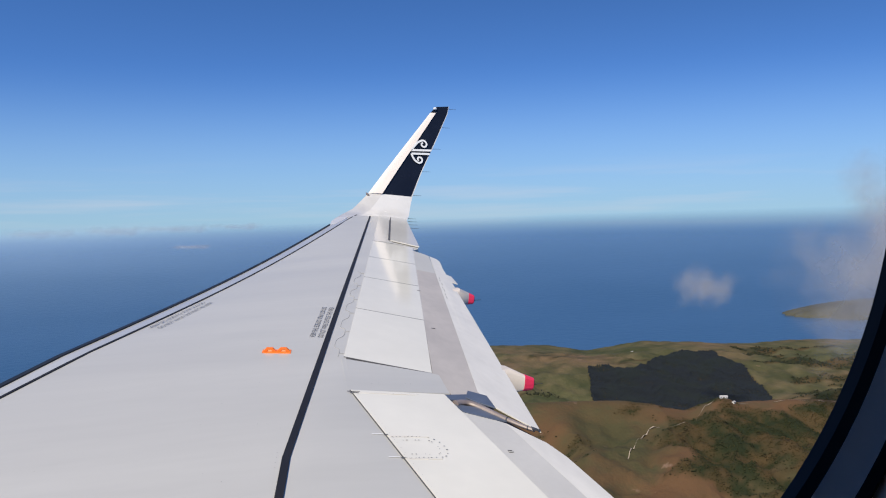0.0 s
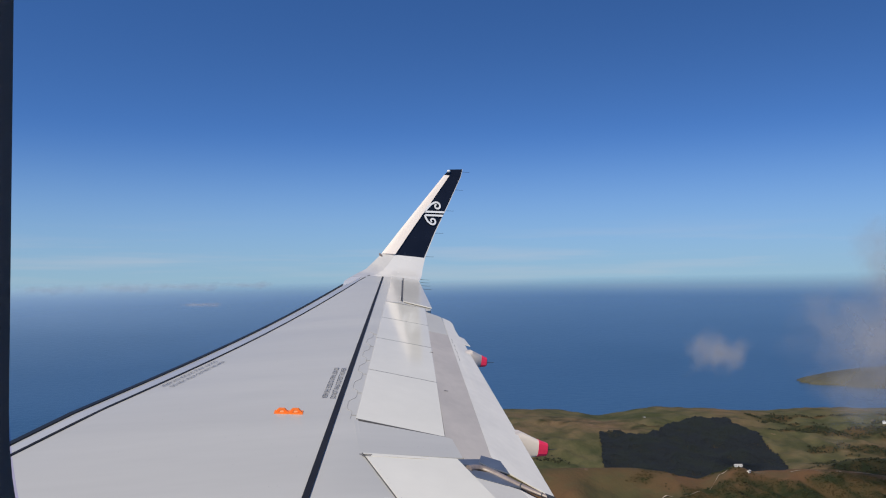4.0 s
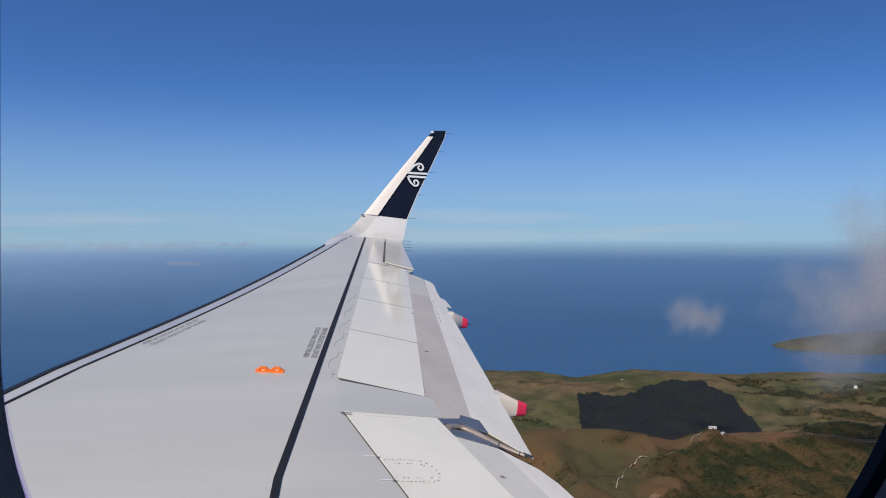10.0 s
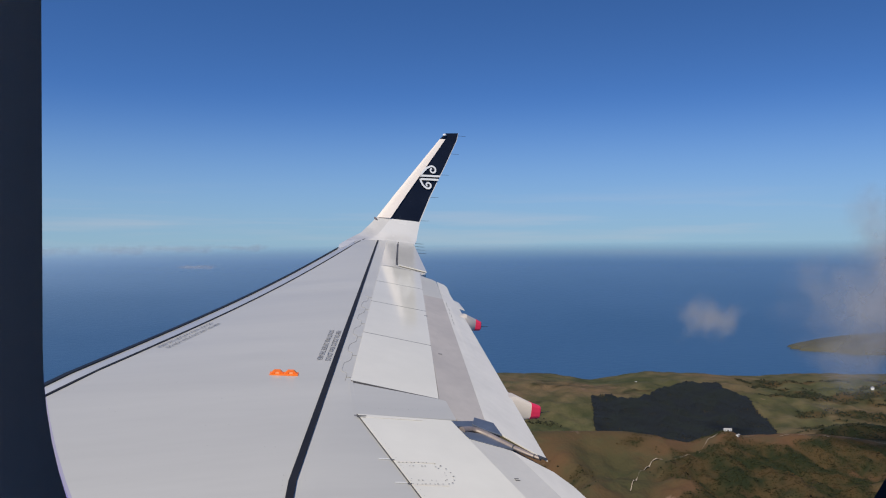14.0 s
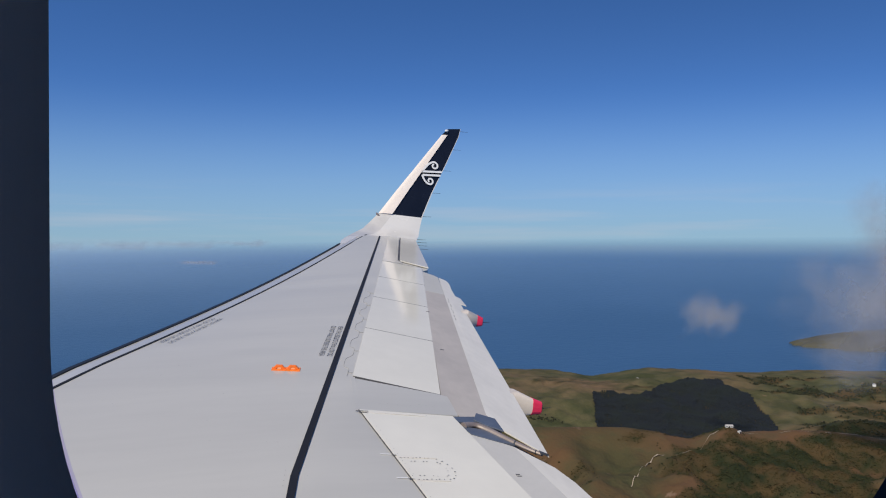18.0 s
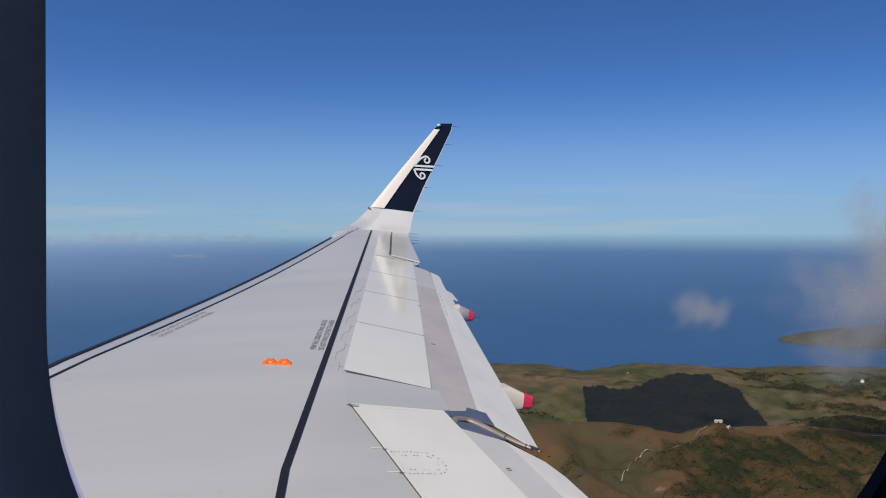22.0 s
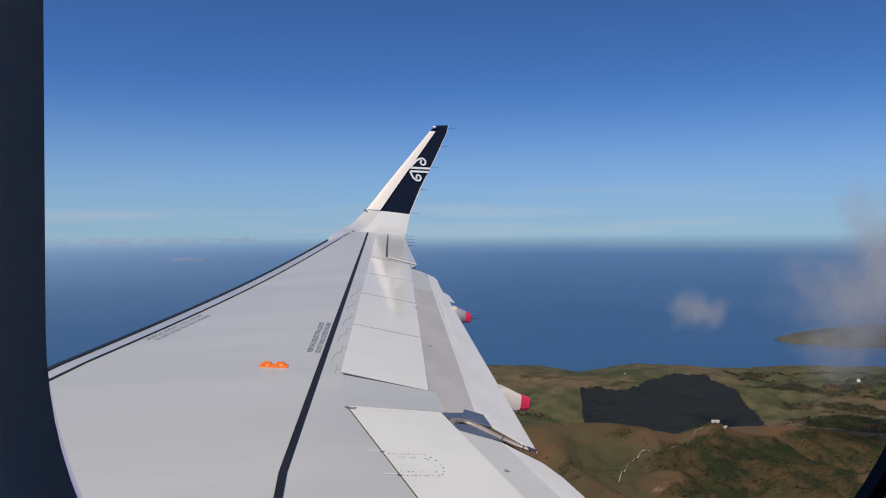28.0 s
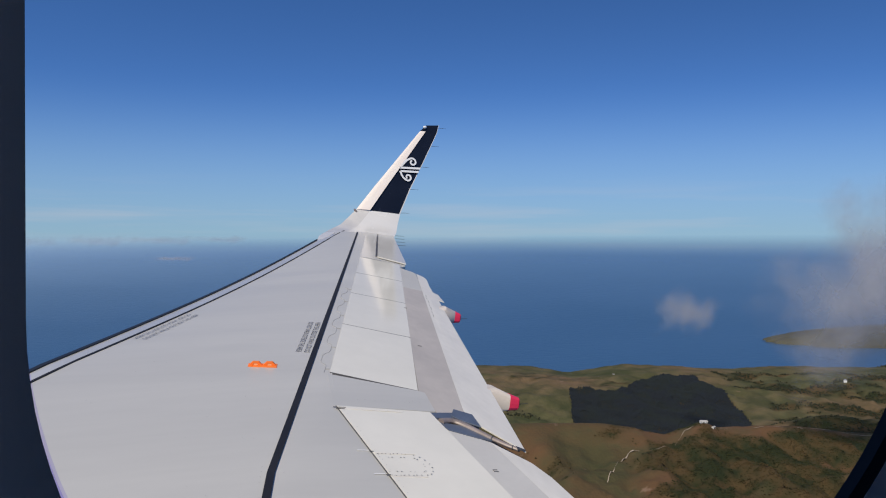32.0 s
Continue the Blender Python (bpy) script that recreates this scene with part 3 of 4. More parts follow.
def clear_glass(name, tint):
    """Clear acrylic that lets the view through, faintly tinted."""
    m = bpy.data.materials.new(name)
    m.use_nodes = True
    n, l = m.node_tree.nodes, m.node_tree.links
    n.clear()
    out, clear = n.new("ShaderNodeOutputMaterial"), n.new("ShaderNodeBsdfTransparent")
    clear.inputs["Color"].default_value = (*tint, 1)
    l.new(clear.outputs[0], out.inputs["Surface"])
    return m


bm = bmesh.new()
faces = [[bm.verts.new(p) for p in rounded(HW + 0.01, HH + 0.01, RAD + 0.006, y)] for y in (-0.2440, -0.2395)]
bm.faces.new(faces[0])
for k in range(len(faces[0])):
    bm.faces.new((faces[0][k], faces[0][(k + 1) % len(faces[0])], faces[1][(k + 1) % len(faces[0])], faces[1][k]))
pane = part("pane", bm, clear_glass("acrylic_pane", (0.996, 0.998, 1.0)), window, "clear acrylic window pane")
pane.visible_shadow = False
# violet fringe of scattered light on the fore edge, imitated by tinted rings
for name, w0, w1, tint in (("pane_fringe", 0.0030, 0.0044, (0.52, 0.48, 0.95)), ("pane_fringe", 0.0044, 0.0050, (0.78, 0.75, 1.0))):
    loops = [[p for p in rounded(HW - w, HH - w - 0.0015, RAD, -0.2463, shift=-0.0015) if p[0] < WX - 0.03] for w in (w0, w1)]
    bm = bmesh.new()
    rows = [[bm.verts.new(p) for p in l] for l in loops]
    for k in range(len(rows[0]) - 1):
        bm.faces.new((rows[0][k], rows[0][k + 1], rows[1][k + 1], rows[1][k]))
    rim = part(name, bm, clear_glass("violet_fringe_tint", tint), window, "thin violet fringe of scattered light, painted along the pane's edge")
    rim.visible_shadow = False
# shade slot round the aft side of the reveal
bm = bmesh.new()
slot = [rounded(HW + d, HH + d, RAD + g, y) for d, g, y in ((0.0031, 0.0017, -0.2588), (0.0022, 0.0017, -0.2592), (0.0042, 0.0027, -0.2622), (0.0052, 0.0027, -0.2618))]
rows = [[bm.verts.new(p) for p in l[-29:] + l[:29]] for l in slot]
for r, q in zip(rows, rows[1:]):
    for k in range(len(r) - 1):
        bm.faces.new((r[k], r[k + 1], q[k + 1], q[k]))
part("shade_slot", bm, M_SEAL, window, "dark slot of the pull-down shade", smooth=True)
STRIP = 0.45                     # half height of the flat band that holds the window
cab = part("wall_cabin", ring_mesh([square(3.2, STRIP, -0.36), rounded(HW + 0.098, HH + 0.098, RAD + 0.058, -0.36)]), M_CABIN)
tagged(cab, "grey cabin side wall around the window", "wall", kind="structure")
fus = part("wall_fuselage", ring_mesh([square(7.5, STRIP, -0.20), rounded(HW + 0.10, HH + 0.08, RAD + 0.05, -0.20), rounded(HW + 0.025, HH + 0.025, RAD + 0.02, -0.238)]), M_FUSE)
tagged(fus, "white outer fuselage skin", "fuselage", kind="structure")
YC = -2.17


def tube(y_wall, x0, x1, z_floor=None, n=40):
    """A shell round the cabin from the top of the window band over the roof and under the floor to its lower edge."""
    r = math.hypot(y_wall - YC, STRIP)
    a0 = math.atan2(STRIP, y_wall - YC)
    bm, rows = bmesh.new(), []
    for k in range(n + 1):
        a = a0 + (math.tau - 2 * a0) * k / n
        rows.append([bm.verts.new((x, YC + r * math.cos(a), WZ + r * math.sin(a))) for x in (x0, x1)])
    for p, q in zip(rows, rows[1:]):
        bm.faces.new((p[0], p[1], q[1], q[0]))
    return bm, rows


X0, X1 = WX - 3.2, WX + 3.2
bm, rows = tube(-0.36, X0, X1)
for e in (0, 1):
    bm.faces.new([r[e] for r in rows])
tagged(part("ceiling", bm, M_CABIN, smooth=True), "grey curved cabin lining", "ceiling", kind="structure")
bm, rows = tube(-0.20, WX - 7.5, WX + 7.5)
for e in (0, 1):
    bm.faces.new([r[e] for r in rows])
tagged(part("fuselage_shell", bm, M_FUSE, smooth=True), "white airliner fuselage tube", "fuselage", kind="structure")
bm = bmesh.new()
bmesh.ops.create_cube(bm, size=1, matrix=Matrix.Translation((WX, YC, -1.1)) @ Matrix.Diagonal((6.38, 2.95, 0.05, 1)))
tagged(part("floor", bm, M_FLOOR), "dark carpeted cabin floor", "floor", kind="structure")
bm = bmesh.new()
bmesh.ops.create_uvsphere(bm, u_segments=36, v_segments=18, radius=1, matrix=Matrix.Translation((-0.6, YC, -1.95)) @ Matrix.Diagonal((5.6, 2.25, 0.85, 1)))
tagged(part("belly_fairing", bm, M_FUSE, smooth=True), "white rounded belly fairing at the wing root", "fuselage", kind="structure")

# ---------------------------------------------------------------- sea and land
SEA = -308.0
UX, VX = Vector((0.916, -0.401, 0)), Vector((0.401, 0.916, 0))       # u to the right of the outlook, v away from it


def sea_z(x, y):
    """Level near the coast; far out the sheet lifts towards its rim, so that the horizon stands at eye level."""
    r = math.hypot(x, y)
    s = max(0.0, (r - 2500) / 2400)
    rim = -42 + 75 * (x / r if r else 0)
    return SEA + (rim - SEA) * s ** 1.5


def sea_material():
    m = bpy.data.materials.new("sea_water_with_haze")
    m.use_nodes = True
    n, l = m.node_tree.nodes, m.node_tree.links
    b = n["Principled BSDF"]
    geo = n.new("ShaderNodeNewGeometry")
    big, wav = n.new("ShaderNodeTexNoise"), n.new("ShaderNodeTexNoise")
    big.inputs["Scale"].default_value, wav.inputs["Scale"].default_value = 0.0016, 0.05
    big.inputs["Detail"].default_value = 5
    l.new(geo.outputs["Position"], big.inputs["Vector"])
    l.new(geo.outputs["Position"], wav.inputs["Vector"])
    ramp = n.new("ShaderNodeValToRGB")
    ramp.color_ramp.elements[0].position, ramp.color_ramp.elements[1].position = 0.35, 0.7
    ramp.color_ramp.elements[0].color = (0.034, 0.088, 0.168, 1)
    ramp.color_ramp.elements[1].color = (0.042, 0.100, 0.190, 1)
    l.new(big.outputs["Fac"], ramp.inputs["Fac"])
    l.new(ramp.outputs[0], b.inputs["Base Color"])
    b.inputs["Roughness"].default_value = 0.30
    b.inputs["IOR"].default_value = 1.33
    b.inputs["Specular IOR Level"].default_value = 0.6
    chop = n.new("ShaderNodeTexNoise")
    chop.inputs["Scale"].default_value, chop.inputs["Detail"].default_value = 0.22, 4
    l.new(geo.outputs["Position"], chop.inputs["Vector"])
    swell = n.new("ShaderNodeMath")
    swell.operation = 'MULTIPLY_ADD'
    swell.inputs[1].default_value = 0.45
    l.new(chop.outputs["Fac"], swell.inputs[0])
    l.new(wav.outputs["Fac"], swell.inputs[2])
    bp = n.new("ShaderNodeBump")
    bp.inputs["Strength"].default_value, bp.inputs["Distance"].default_value = 0.6, 2.0
    l.new(swell.outputs[0], bp.inputs["Height"])
    l.new(bp.outputs[0], b.inputs["Normal"])
    # imitated haze: the farthest water turns see-through to the pale colour behind it
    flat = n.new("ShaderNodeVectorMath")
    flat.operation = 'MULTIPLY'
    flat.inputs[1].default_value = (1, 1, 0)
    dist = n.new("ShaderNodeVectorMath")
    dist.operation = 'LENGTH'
    haze_fade = n.new("ShaderNodeMapRange")
    haze_fade.inputs["From Min"].default_value, haze_fade.inputs["From Max"].default_value = 1900, 4900
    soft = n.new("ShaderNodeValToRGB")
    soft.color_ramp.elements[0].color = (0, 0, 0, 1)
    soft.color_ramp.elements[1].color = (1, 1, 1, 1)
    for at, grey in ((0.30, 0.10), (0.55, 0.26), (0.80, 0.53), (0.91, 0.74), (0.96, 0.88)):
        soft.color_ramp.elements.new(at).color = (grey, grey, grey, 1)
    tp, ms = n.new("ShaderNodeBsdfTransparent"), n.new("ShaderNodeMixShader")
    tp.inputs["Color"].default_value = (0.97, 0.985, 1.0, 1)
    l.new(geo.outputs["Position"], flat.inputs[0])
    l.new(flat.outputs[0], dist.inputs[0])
    l.new(dist.outputs["Value"], haze_fade.inputs["Value"])
    l.new(haze_fade.outputs[0], soft.inputs["Fac"])
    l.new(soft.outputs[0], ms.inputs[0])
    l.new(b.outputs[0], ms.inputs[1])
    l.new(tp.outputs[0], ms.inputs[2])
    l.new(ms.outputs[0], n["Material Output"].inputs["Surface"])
    return m


bm = bmesh.new()
radii = [250, 600, 1000, 1500, 2000, 2500, 2800, 3100, 3400, 3700, 4000, 4200, 4400, 4600, 4750, 4900]
centre = bm.verts.new((0, 0, SEA))
prev = None
for r in radii:
    ring = [bm.verts.new((r * math.cos(a), r * math.sin(a), sea_z(r * math.cos(a), r * math.sin(a)))) for a in [k * math.tau / 144 for k in range(144)]]
    for k in range(144):
        if prev:
            bm.faces.new((prev[k], ring[k], ring[(k + 1) % 144], prev[(k + 1) % 144]))
        else:
            bm.faces.new((centre, ring[k], ring[(k + 1) % 144]))
    prev = ring
tagged(part("water", bm, sea_material(), smooth=True), "deep blue open sea reaching the horizon, fading into painted haze", "sea", kind="structure")


def sstep(a, b, x):
    t = min(1.0, max(0.0, (x - a) / (b - a)))
    return t * t * (3 - 2 * t)


CREST = ((-1500, 60), (-200, 66), (115, 70), (225, 70), (255, 67), (275, 62), (298, 58), (320, 66), (346, 74), (368, 65), (398, 64), (440, 65), (465, 66), (495, 62), (540, 57), (700, 54), (2200, 60))


def crest_v(u): return 1005 + 9 * math.sin(u / 61) + 5 * math.sin(u / 27)      # line of the near ridge


def crest_h(u):
    """Height of the near ridge: saddles and a knoll that carries the house."""
    for (a, p), (b, q) in zip(CREST, CREST[1:]):
        if u <= b:
            return p + (q - p) * sstep(a, b, u)
    return CREST[-1][1]


def land_h(u, v):
    """Height of the land over the sea: near slope, ridge, a valley behind it, then downs that end in the coast."""
    coast = 1535 + 14 * math.sin(u / 130) + 12 * math.sin(u / 53 + 1) - 0.45 * max(0, -u - 150)
    k = 1 - sstep(coast - 30, coast + 35, v)
    crest, top = crest_v(u), crest_h(u)
    ridge = math.exp(-((v - crest) / (52 if v < crest else 44)) ** 2)
    near = 1 - sstep(940, 1040, v)
    base = 40 * near + (1 - near) * (36 + 27 * sstep(1080, 1400, v) - 14 * math.exp(-((u - 268) / 62) ** 2) * sstep(1300, 1480, v))
    base -= 26 * near * sstep(960, 640, v)
    rough = 15 * noise.fractal(Vector((u / 170, v / 170, 0.3)), 1.0, 2.1, 4) * (0.55 + 0.4 * near)
    rough += (7 + 22 * near) * abs(noise.noise(Vector((u / 58, v / 130, 5.0)))) - 4 - 4 * near
    rough += (8 + 7 * near) * (0.42 - abs(noise.noise(Vector((u / 37 + v / 90, v / 52, 3.0)))))
    rough += (4 + 6 * near) * (0.40 - abs(noise.noise(Vector((u / 19 - v / 60, v / 34, 8.0)))))
    rough += 2.0 * noise.fractal(Vector((u / 22, v / 26, 1.0)), 1.0, 2.0, 4)
    rough *= 1 - 0.62 * sstep(1380, 1470, v)
    h = base + (top - base) * ridge + rough * (1 - 0.85 * ridge)
    h += 25 * math.exp(-((u - 560) / 95) ** 2 - ((v - 1098) / 34) ** 2)      # dark spur behind the ridge
    return max(-6.0, h * k - 6 * (1 - k))


def bush_cover(u, v):
    """How thickly bushes grow: over most of the near slope, thinning to the pasture beside it, and in the gullies behind the ridge."""
    d = noise.noise(Vector((u / 90, v / 62, 9.0))) + 0.45 * noise.noise(Vector((u / 30, v / 26, 4.0))) + 0.25 * noise.noise(Vector((u / 9, v / 9, 2.0)))
    edge = 205 + 40 * noise.noise(Vector((v / 40, 2.0, 3.0))) + 0.35 * max(0.0, 950 - v)
    near = d + 0.47 - 0.6 * sstep(crest_v(u) - 34, crest_v(u) - 6, v) - 0.95 * (1 - sstep(edge - 25, edge + 45, u))
    e = noise.noise(Vector((u / 120, v / 40, 6.0))) + 0.45 * noise.noise(Vector((u / 26, v / 16, 7.0))) + 0.2 * noise.noise(Vector((u / 8, v / 8, 7.0)))
    far = e - 0.42 + 0.40 * sstep(470, 560, u) * (1 - sstep(1380, 1450, v)) - 0.5 * sstep(1400, 1450, v)
    far += 0.9 * math.exp(-((u - 560) / 100) ** 2 - ((v - 1085) / 34) ** 2)
    far += 0.75 * math.exp(-((u - 600) / 95) ** 2 - ((v - 1312) / 17) ** 2) + 0.55 * math.exp(-((u - 670) / 60) ** 2 - ((v - 1415) / 16) ** 2)
    k = sstep(1005, 1045, v)
    return near * (1 - k) + far * k


def land_material():
    m = bpy.data.materials.new("hill_grass")
    m.use_nodes = True
    n, l = m.node_tree.nodes, m.node_tree.links
    b = n["Principled BSDF"]
    geo = n.new("ShaderNodeNewGeometry")
    a, c, d = n.new("ShaderNodeTexNoise"), n.new("ShaderNodeTexNoise"), n.new("ShaderNodeTexNoise")
    a.inputs["Scale"].default_value, c.inputs["Scale"].default_value, d.inputs["Scale"].default_value = 0.0065, 0.03, 0.18
    for t in (a, c, d):
        t.inputs["Detail"].default_value = 6
        l.new(geo.outputs["Position"], t.inputs["Vector"])
    r1 = n.new("ShaderNodeValToRGB")
    e = r1.color_ramp.elements
    e[0].position, e[0].color = 0.38, (0.086, 0.088, 0.044, 1)
    e[1].position, e[1].color = 0.64, (0.150, 0.108, 0.064, 1)
    mid = e.new(0.5)
    mid.color = (0.118, 0.104, 0.056, 1)
    l.new(a.outputs["Fac"], r1.inputs["Fac"])
    r2 = n.new("ShaderNodeValToRGB")
    r2.color_ramp.elements[0].position, r2.color_ramp.elements[0].color = 0.34, (0.58, 0.64, 0.58, 1)
    r2.color_ramp.elements[1].position, r2.color_ramp.elements[1].color = 0.62, (1.10, 1.02, 0.98, 1)
    l.new(c.outputs["Fac"], r2.inputs["Fac"])
    mx = n.new("ShaderNodeMix")
    mx.data_type, mx.blend_type = 'RGBA', 'MULTIPLY'
    mx.inputs["Factor"].default_value = 1.0
    l.new(r1.outputs[0], mx.inputs["A"])
    l.new(r2.outputs[0], mx.inputs["B"])
    bare = n.new("ShaderNodeAttribute")
    bare.attribute_name = "ridge"
    soil = n.new("ShaderNodeMix")
    soil.data_type = 'RGBA'
    rough = n.new("ShaderNodeValToRGB")
    rough.color_ramp.elements[0].position, rough.color_ramp.elements[0].color = 0.40, (0.070, 0.062, 0.030, 1)
    rough.color_ramp.elements[1].position, rough.color_ramp.elements[1].color = 0.60, (0.125, 0.070, 0.036, 1)
    l.new(a.outputs["Fac"], rough.inputs["Fac"])
    l.new(rough.outputs[0], soil.inputs["B"])
    thin = n.new("ShaderNodeMapRange")
    thin.inputs["From Min"].default_value, thin.inputs["From Max"].default_value = 0.22, 0.50
    l.new(c.outputs["Fac"], thin.inputs["Value"])
    part_bare = n.new("ShaderNodeMath")
    part_bare.operation = 'MULTIPLY'
    l.new(bare.outputs["Fac"], part_bare.inputs[0])
    l.new(thin.outputs[0], part_bare.inputs[1])
    l.new(part_bare.outputs[0], soil.inputs["Factor"])
    l.new(mx.outputs["Result"], soil.inputs["A"])
    scar_n, scar_cut, scar = n.new("ShaderNodeTexNoise"), n.new("ShaderNodeMapRange"), n.new("ShaderNodeMix")
    scar_n.inputs["Scale"].default_value, scar_n.inputs["Detail"].default_value, scar_n.inputs["Roughness"].default_value = 0.035, 7, 0.62
    scar_cut.inputs["From Min"].default_value, scar_cut.inputs["From Max"].default_value, scar_cut.inputs["To Max"].default_value = 0.66, 0.72, 0.75
    scar.data_type = 'RGBA'
    scar.inputs["B"].default_value = (0.230, 0.150, 0.105, 1)
    l.new(geo.outputs["Position"], scar_n.inputs["Vector"])
    l.new(scar_n.outputs["Fac"], scar_cut.inputs["Value"])
    l.new(scar_cut.outputs[0], scar.inputs["Factor"])
    l.new(soil.outputs["Result"], scar.inputs["A"])
    bush = n.new("ShaderNodeAttribute")
    bush.attribute_name = "bush"
    tone = n.new("ShaderNodeValToRGB")
    tone.color_ramp.elements[0].position, tone.color_ramp.elements[0].color = 0.40, (0.024, 0.030, 0.014, 1)
    tone.color_ramp.elements[1].position, tone.color_ramp.elements[1].color = 0.62, (0.078, 0.053, 0.025, 1)
    l.new(c.outputs["Fac"], tone.inputs["Fac"])
    mc = n.new("ShaderNodeMix")
    mc.data_type = 'RGBA'
    l.new(bush.outputs["Fac"], mc.inputs["Factor"])
    l.new(scar.outputs["Result"], mc.inputs["A"])
    l.new(tone.outputs[0], mc.inputs["B"])
    l.new(mc.outputs["Result"], b.inputs["Base Color"])
    b.inputs["Roughness"].default_value = 0.95
    b.inputs["Specular IOR Level"].default_value = 0.1
    bp = n.new("ShaderNodeBump")
    bp.inputs["Strength"].default_value, bp.inputs["Distance"].default_value = 0.35, 4
    l.new(d.outputs["Fac"], bp.inputs["Height"])
    l.new(bp.outputs[0], b.inputs["Normal"])
    return m


M_LAND = land_material()


def uv_to_world(u, v, h):
    p = UX * u + VX * v
    return (p.x, p.y, SEA + h)


def land_at(u, v, up=0.0):
    return uv_to_world(u, v, land_h(u, v) + up)


def grid_object(name, us, vs, fn, material):
    verts = [fn(u, v) for v in vs for u in us]
    w = len(us)
    faces = [(j * w + i, j * w + i + 1, (j + 1) * w + i + 1, (j + 1) * w + i) for j in range(len(vs) - 1) for i in range(w - 1)]
    me = bpy.data.meshes.new(name)
    me.from_pydata(verts, [], faces)
    me.materials.append(material)
    for p in me.polygons:
        p.use_smooth = True
    return new(name, me)


FOREST = [(200, 1030), (206, 1120), (222, 1240), (229, 1298), (258, 1293), (278, 1277), (303, 1287), (340, 1330), (371, 1366), (436, 1384), (463, 1390), (457, 1335), (477, 1290), (470, 1232), (471, 1180), (460, 1127), (448, 1075), (405, 1036), (295, 1030)]


def inside(poly, u, v):
    c = False
    for (x1, y1), (x2, y2) in zip(poly, poly[1:] + poly[:1]):
        if (y1 > v) != (y2 > v) and u < (x2 - x1) * (v - y1) / (y2 - y1) + x1:
            c = not c
    return c


LAND_US, LAND_VS = [-1400 + 13 * i for i in range(108)] + [7 * i for i in range(1, 130)] + [916 + 13 * i for i in range(80)], [250 + 18 * j for j in range(25)] + [700 + 6.5 * j for j in range(124)] + [1510 + 11 * j for j in range(12)]
land = grid_object("ground", LAND_US, LAND_VS, land_at, M_LAND)
for key, fn in (("bush", lambda u, v: 1.0 if inside(FOREST, u, v) else sstep(-0.12, 0.22, bush_cover(u, v))), ("ridge", lambda u, v: 1 - sstep(crest_v(u) + 4, crest_v(u) + 45, v))):
    land.data.attributes.new(key, 'FLOAT', 'POINT').data.foreach_set("value", [fn(u, v) for v in LAND_VS for u in LAND_US])
tagged(land, "green and brown grassy hills along the coast", "hills", kind="structure")


def isle(k, q):
    """A point of the island at the angle k and the share q of the way from its middle to the shore."""
    wob = 1 + 0.16 * noise.noise(Vector((2.2 * math.cos(k), 2.2 * math.sin(k), 4.0))) + 0.05 * noise.noise(Vector((9 * math.cos(k), 9 * math.sin(k), 1.0)))
    a, c = q * wob * math.cos(k), q * wob * math.sin(k)
    u, v = 1330 + 330 * a, 2330 + 150 * c
    h = 52 * max(0.0, 1 - q * q) ** 0.5 * (0.85 + 0.25 * a) + 9 * noise.fractal(Vector((u / 90, v / 90, 2.2)), 1.0, 2.0, 4) * max(0.0, 1 - q)
    h += 6 * (0.4 - abs(noise.noise(Vector((u / 34, v / 60, 6.0))))) * max(0.0, 1 - q)
    return uv_to_world(u, v, h if q < 1 else -2)


island = grid_object("island", [math.tau * i / 150 for i in range(151)], [1.0, 0.985, 0.95] + [0.9 - 0.9 * j / 30 for j in range(31)], isle, mat("island_scrub", (0.070, 0.066, 0.040), 0.95, vary=0.35, scale=0.012, fine=0.08))
tagged(island, "low dark green island rising from the sea", "island", kind="structure")

# ---------------------------------------------------------------- woods, scrub, track and houses on the hills
def foliage(name, dark, light, patch=None, ground=False):
    m = bpy.data.materials.new(name)
    m.use_nodes = True
    n, l = m.node_tree.nodes, m.node_tree.links
    b = n["Principled BSDF"]
    geo, nz = n.new("ShaderNodeNewGeometry"), n.new("ShaderNodeTexNoise")
    nz.inputs["Scale"].default_value = 0.6
    l.new(geo.outputs["Position"], nz.inputs["Vector"])
    add = n.new("ShaderNodeMath")
    add.operation = 'MULTIPLY_ADD'
    add.inputs[1].default_value = 0.5
    l.new(nz.outputs["Fac"], add.inputs[0])
    l.new(geo.outputs["Random Per Island"], add.inputs[2])
    ramp = n.new("ShaderNodeValToRGB")
    ramp.color_ramp.elements[0].position, ramp.color_ramp.elements[1].position = 0.2, 1.2
    ramp.color_ramp.elements[0].color, ramp.color_ramp.elements[1].color = (*dark, 1), (*light, 1)
    l.new(add.outputs[0], ramp.inputs["Fac"])
    tint = n.new("ShaderNodeMix")
    tint.data_type = 'RGBA'
    wide, cut = n.new("ShaderNodeTexNoise"), n.new("ShaderNodeMapRange")
    wide.inputs["Scale"].default_value, wide.inputs["Detail"].default_value = (0.03, 6) if ground else (0.022, 5)
    cut.inputs["From Min"].default_value, cut.inputs["From Max"].default_value, cut.inputs["To Max"].default_value = 0.47, 0.60, 0.85
    l.new(geo.outputs["Position"], wide.inputs["Vector"])
    l.new(wide.outputs["Fac"], cut.inputs["Value"])
    l.new(cut.outputs[0], tint.inputs["Factor"])
    l.new(ramp.outputs[0], tint.inputs["A"])
    tint.inputs["B"].default_value = (*(patch or light), 1)
    l.new(tint.outputs["Result"], b.inputs["Base Color"])
    b.inputs["Roughness"].default_value = 0.9
    b.inputs["Specular IOR Level"].default_value = 0.1
    return m


def clumps(name, places, material, label, cat, smooth=False):
    """Many small uneven crowns in one mesh; places: u, v, radius, height."""
    rnd = random.Random(7)
    verts, faces = [], []
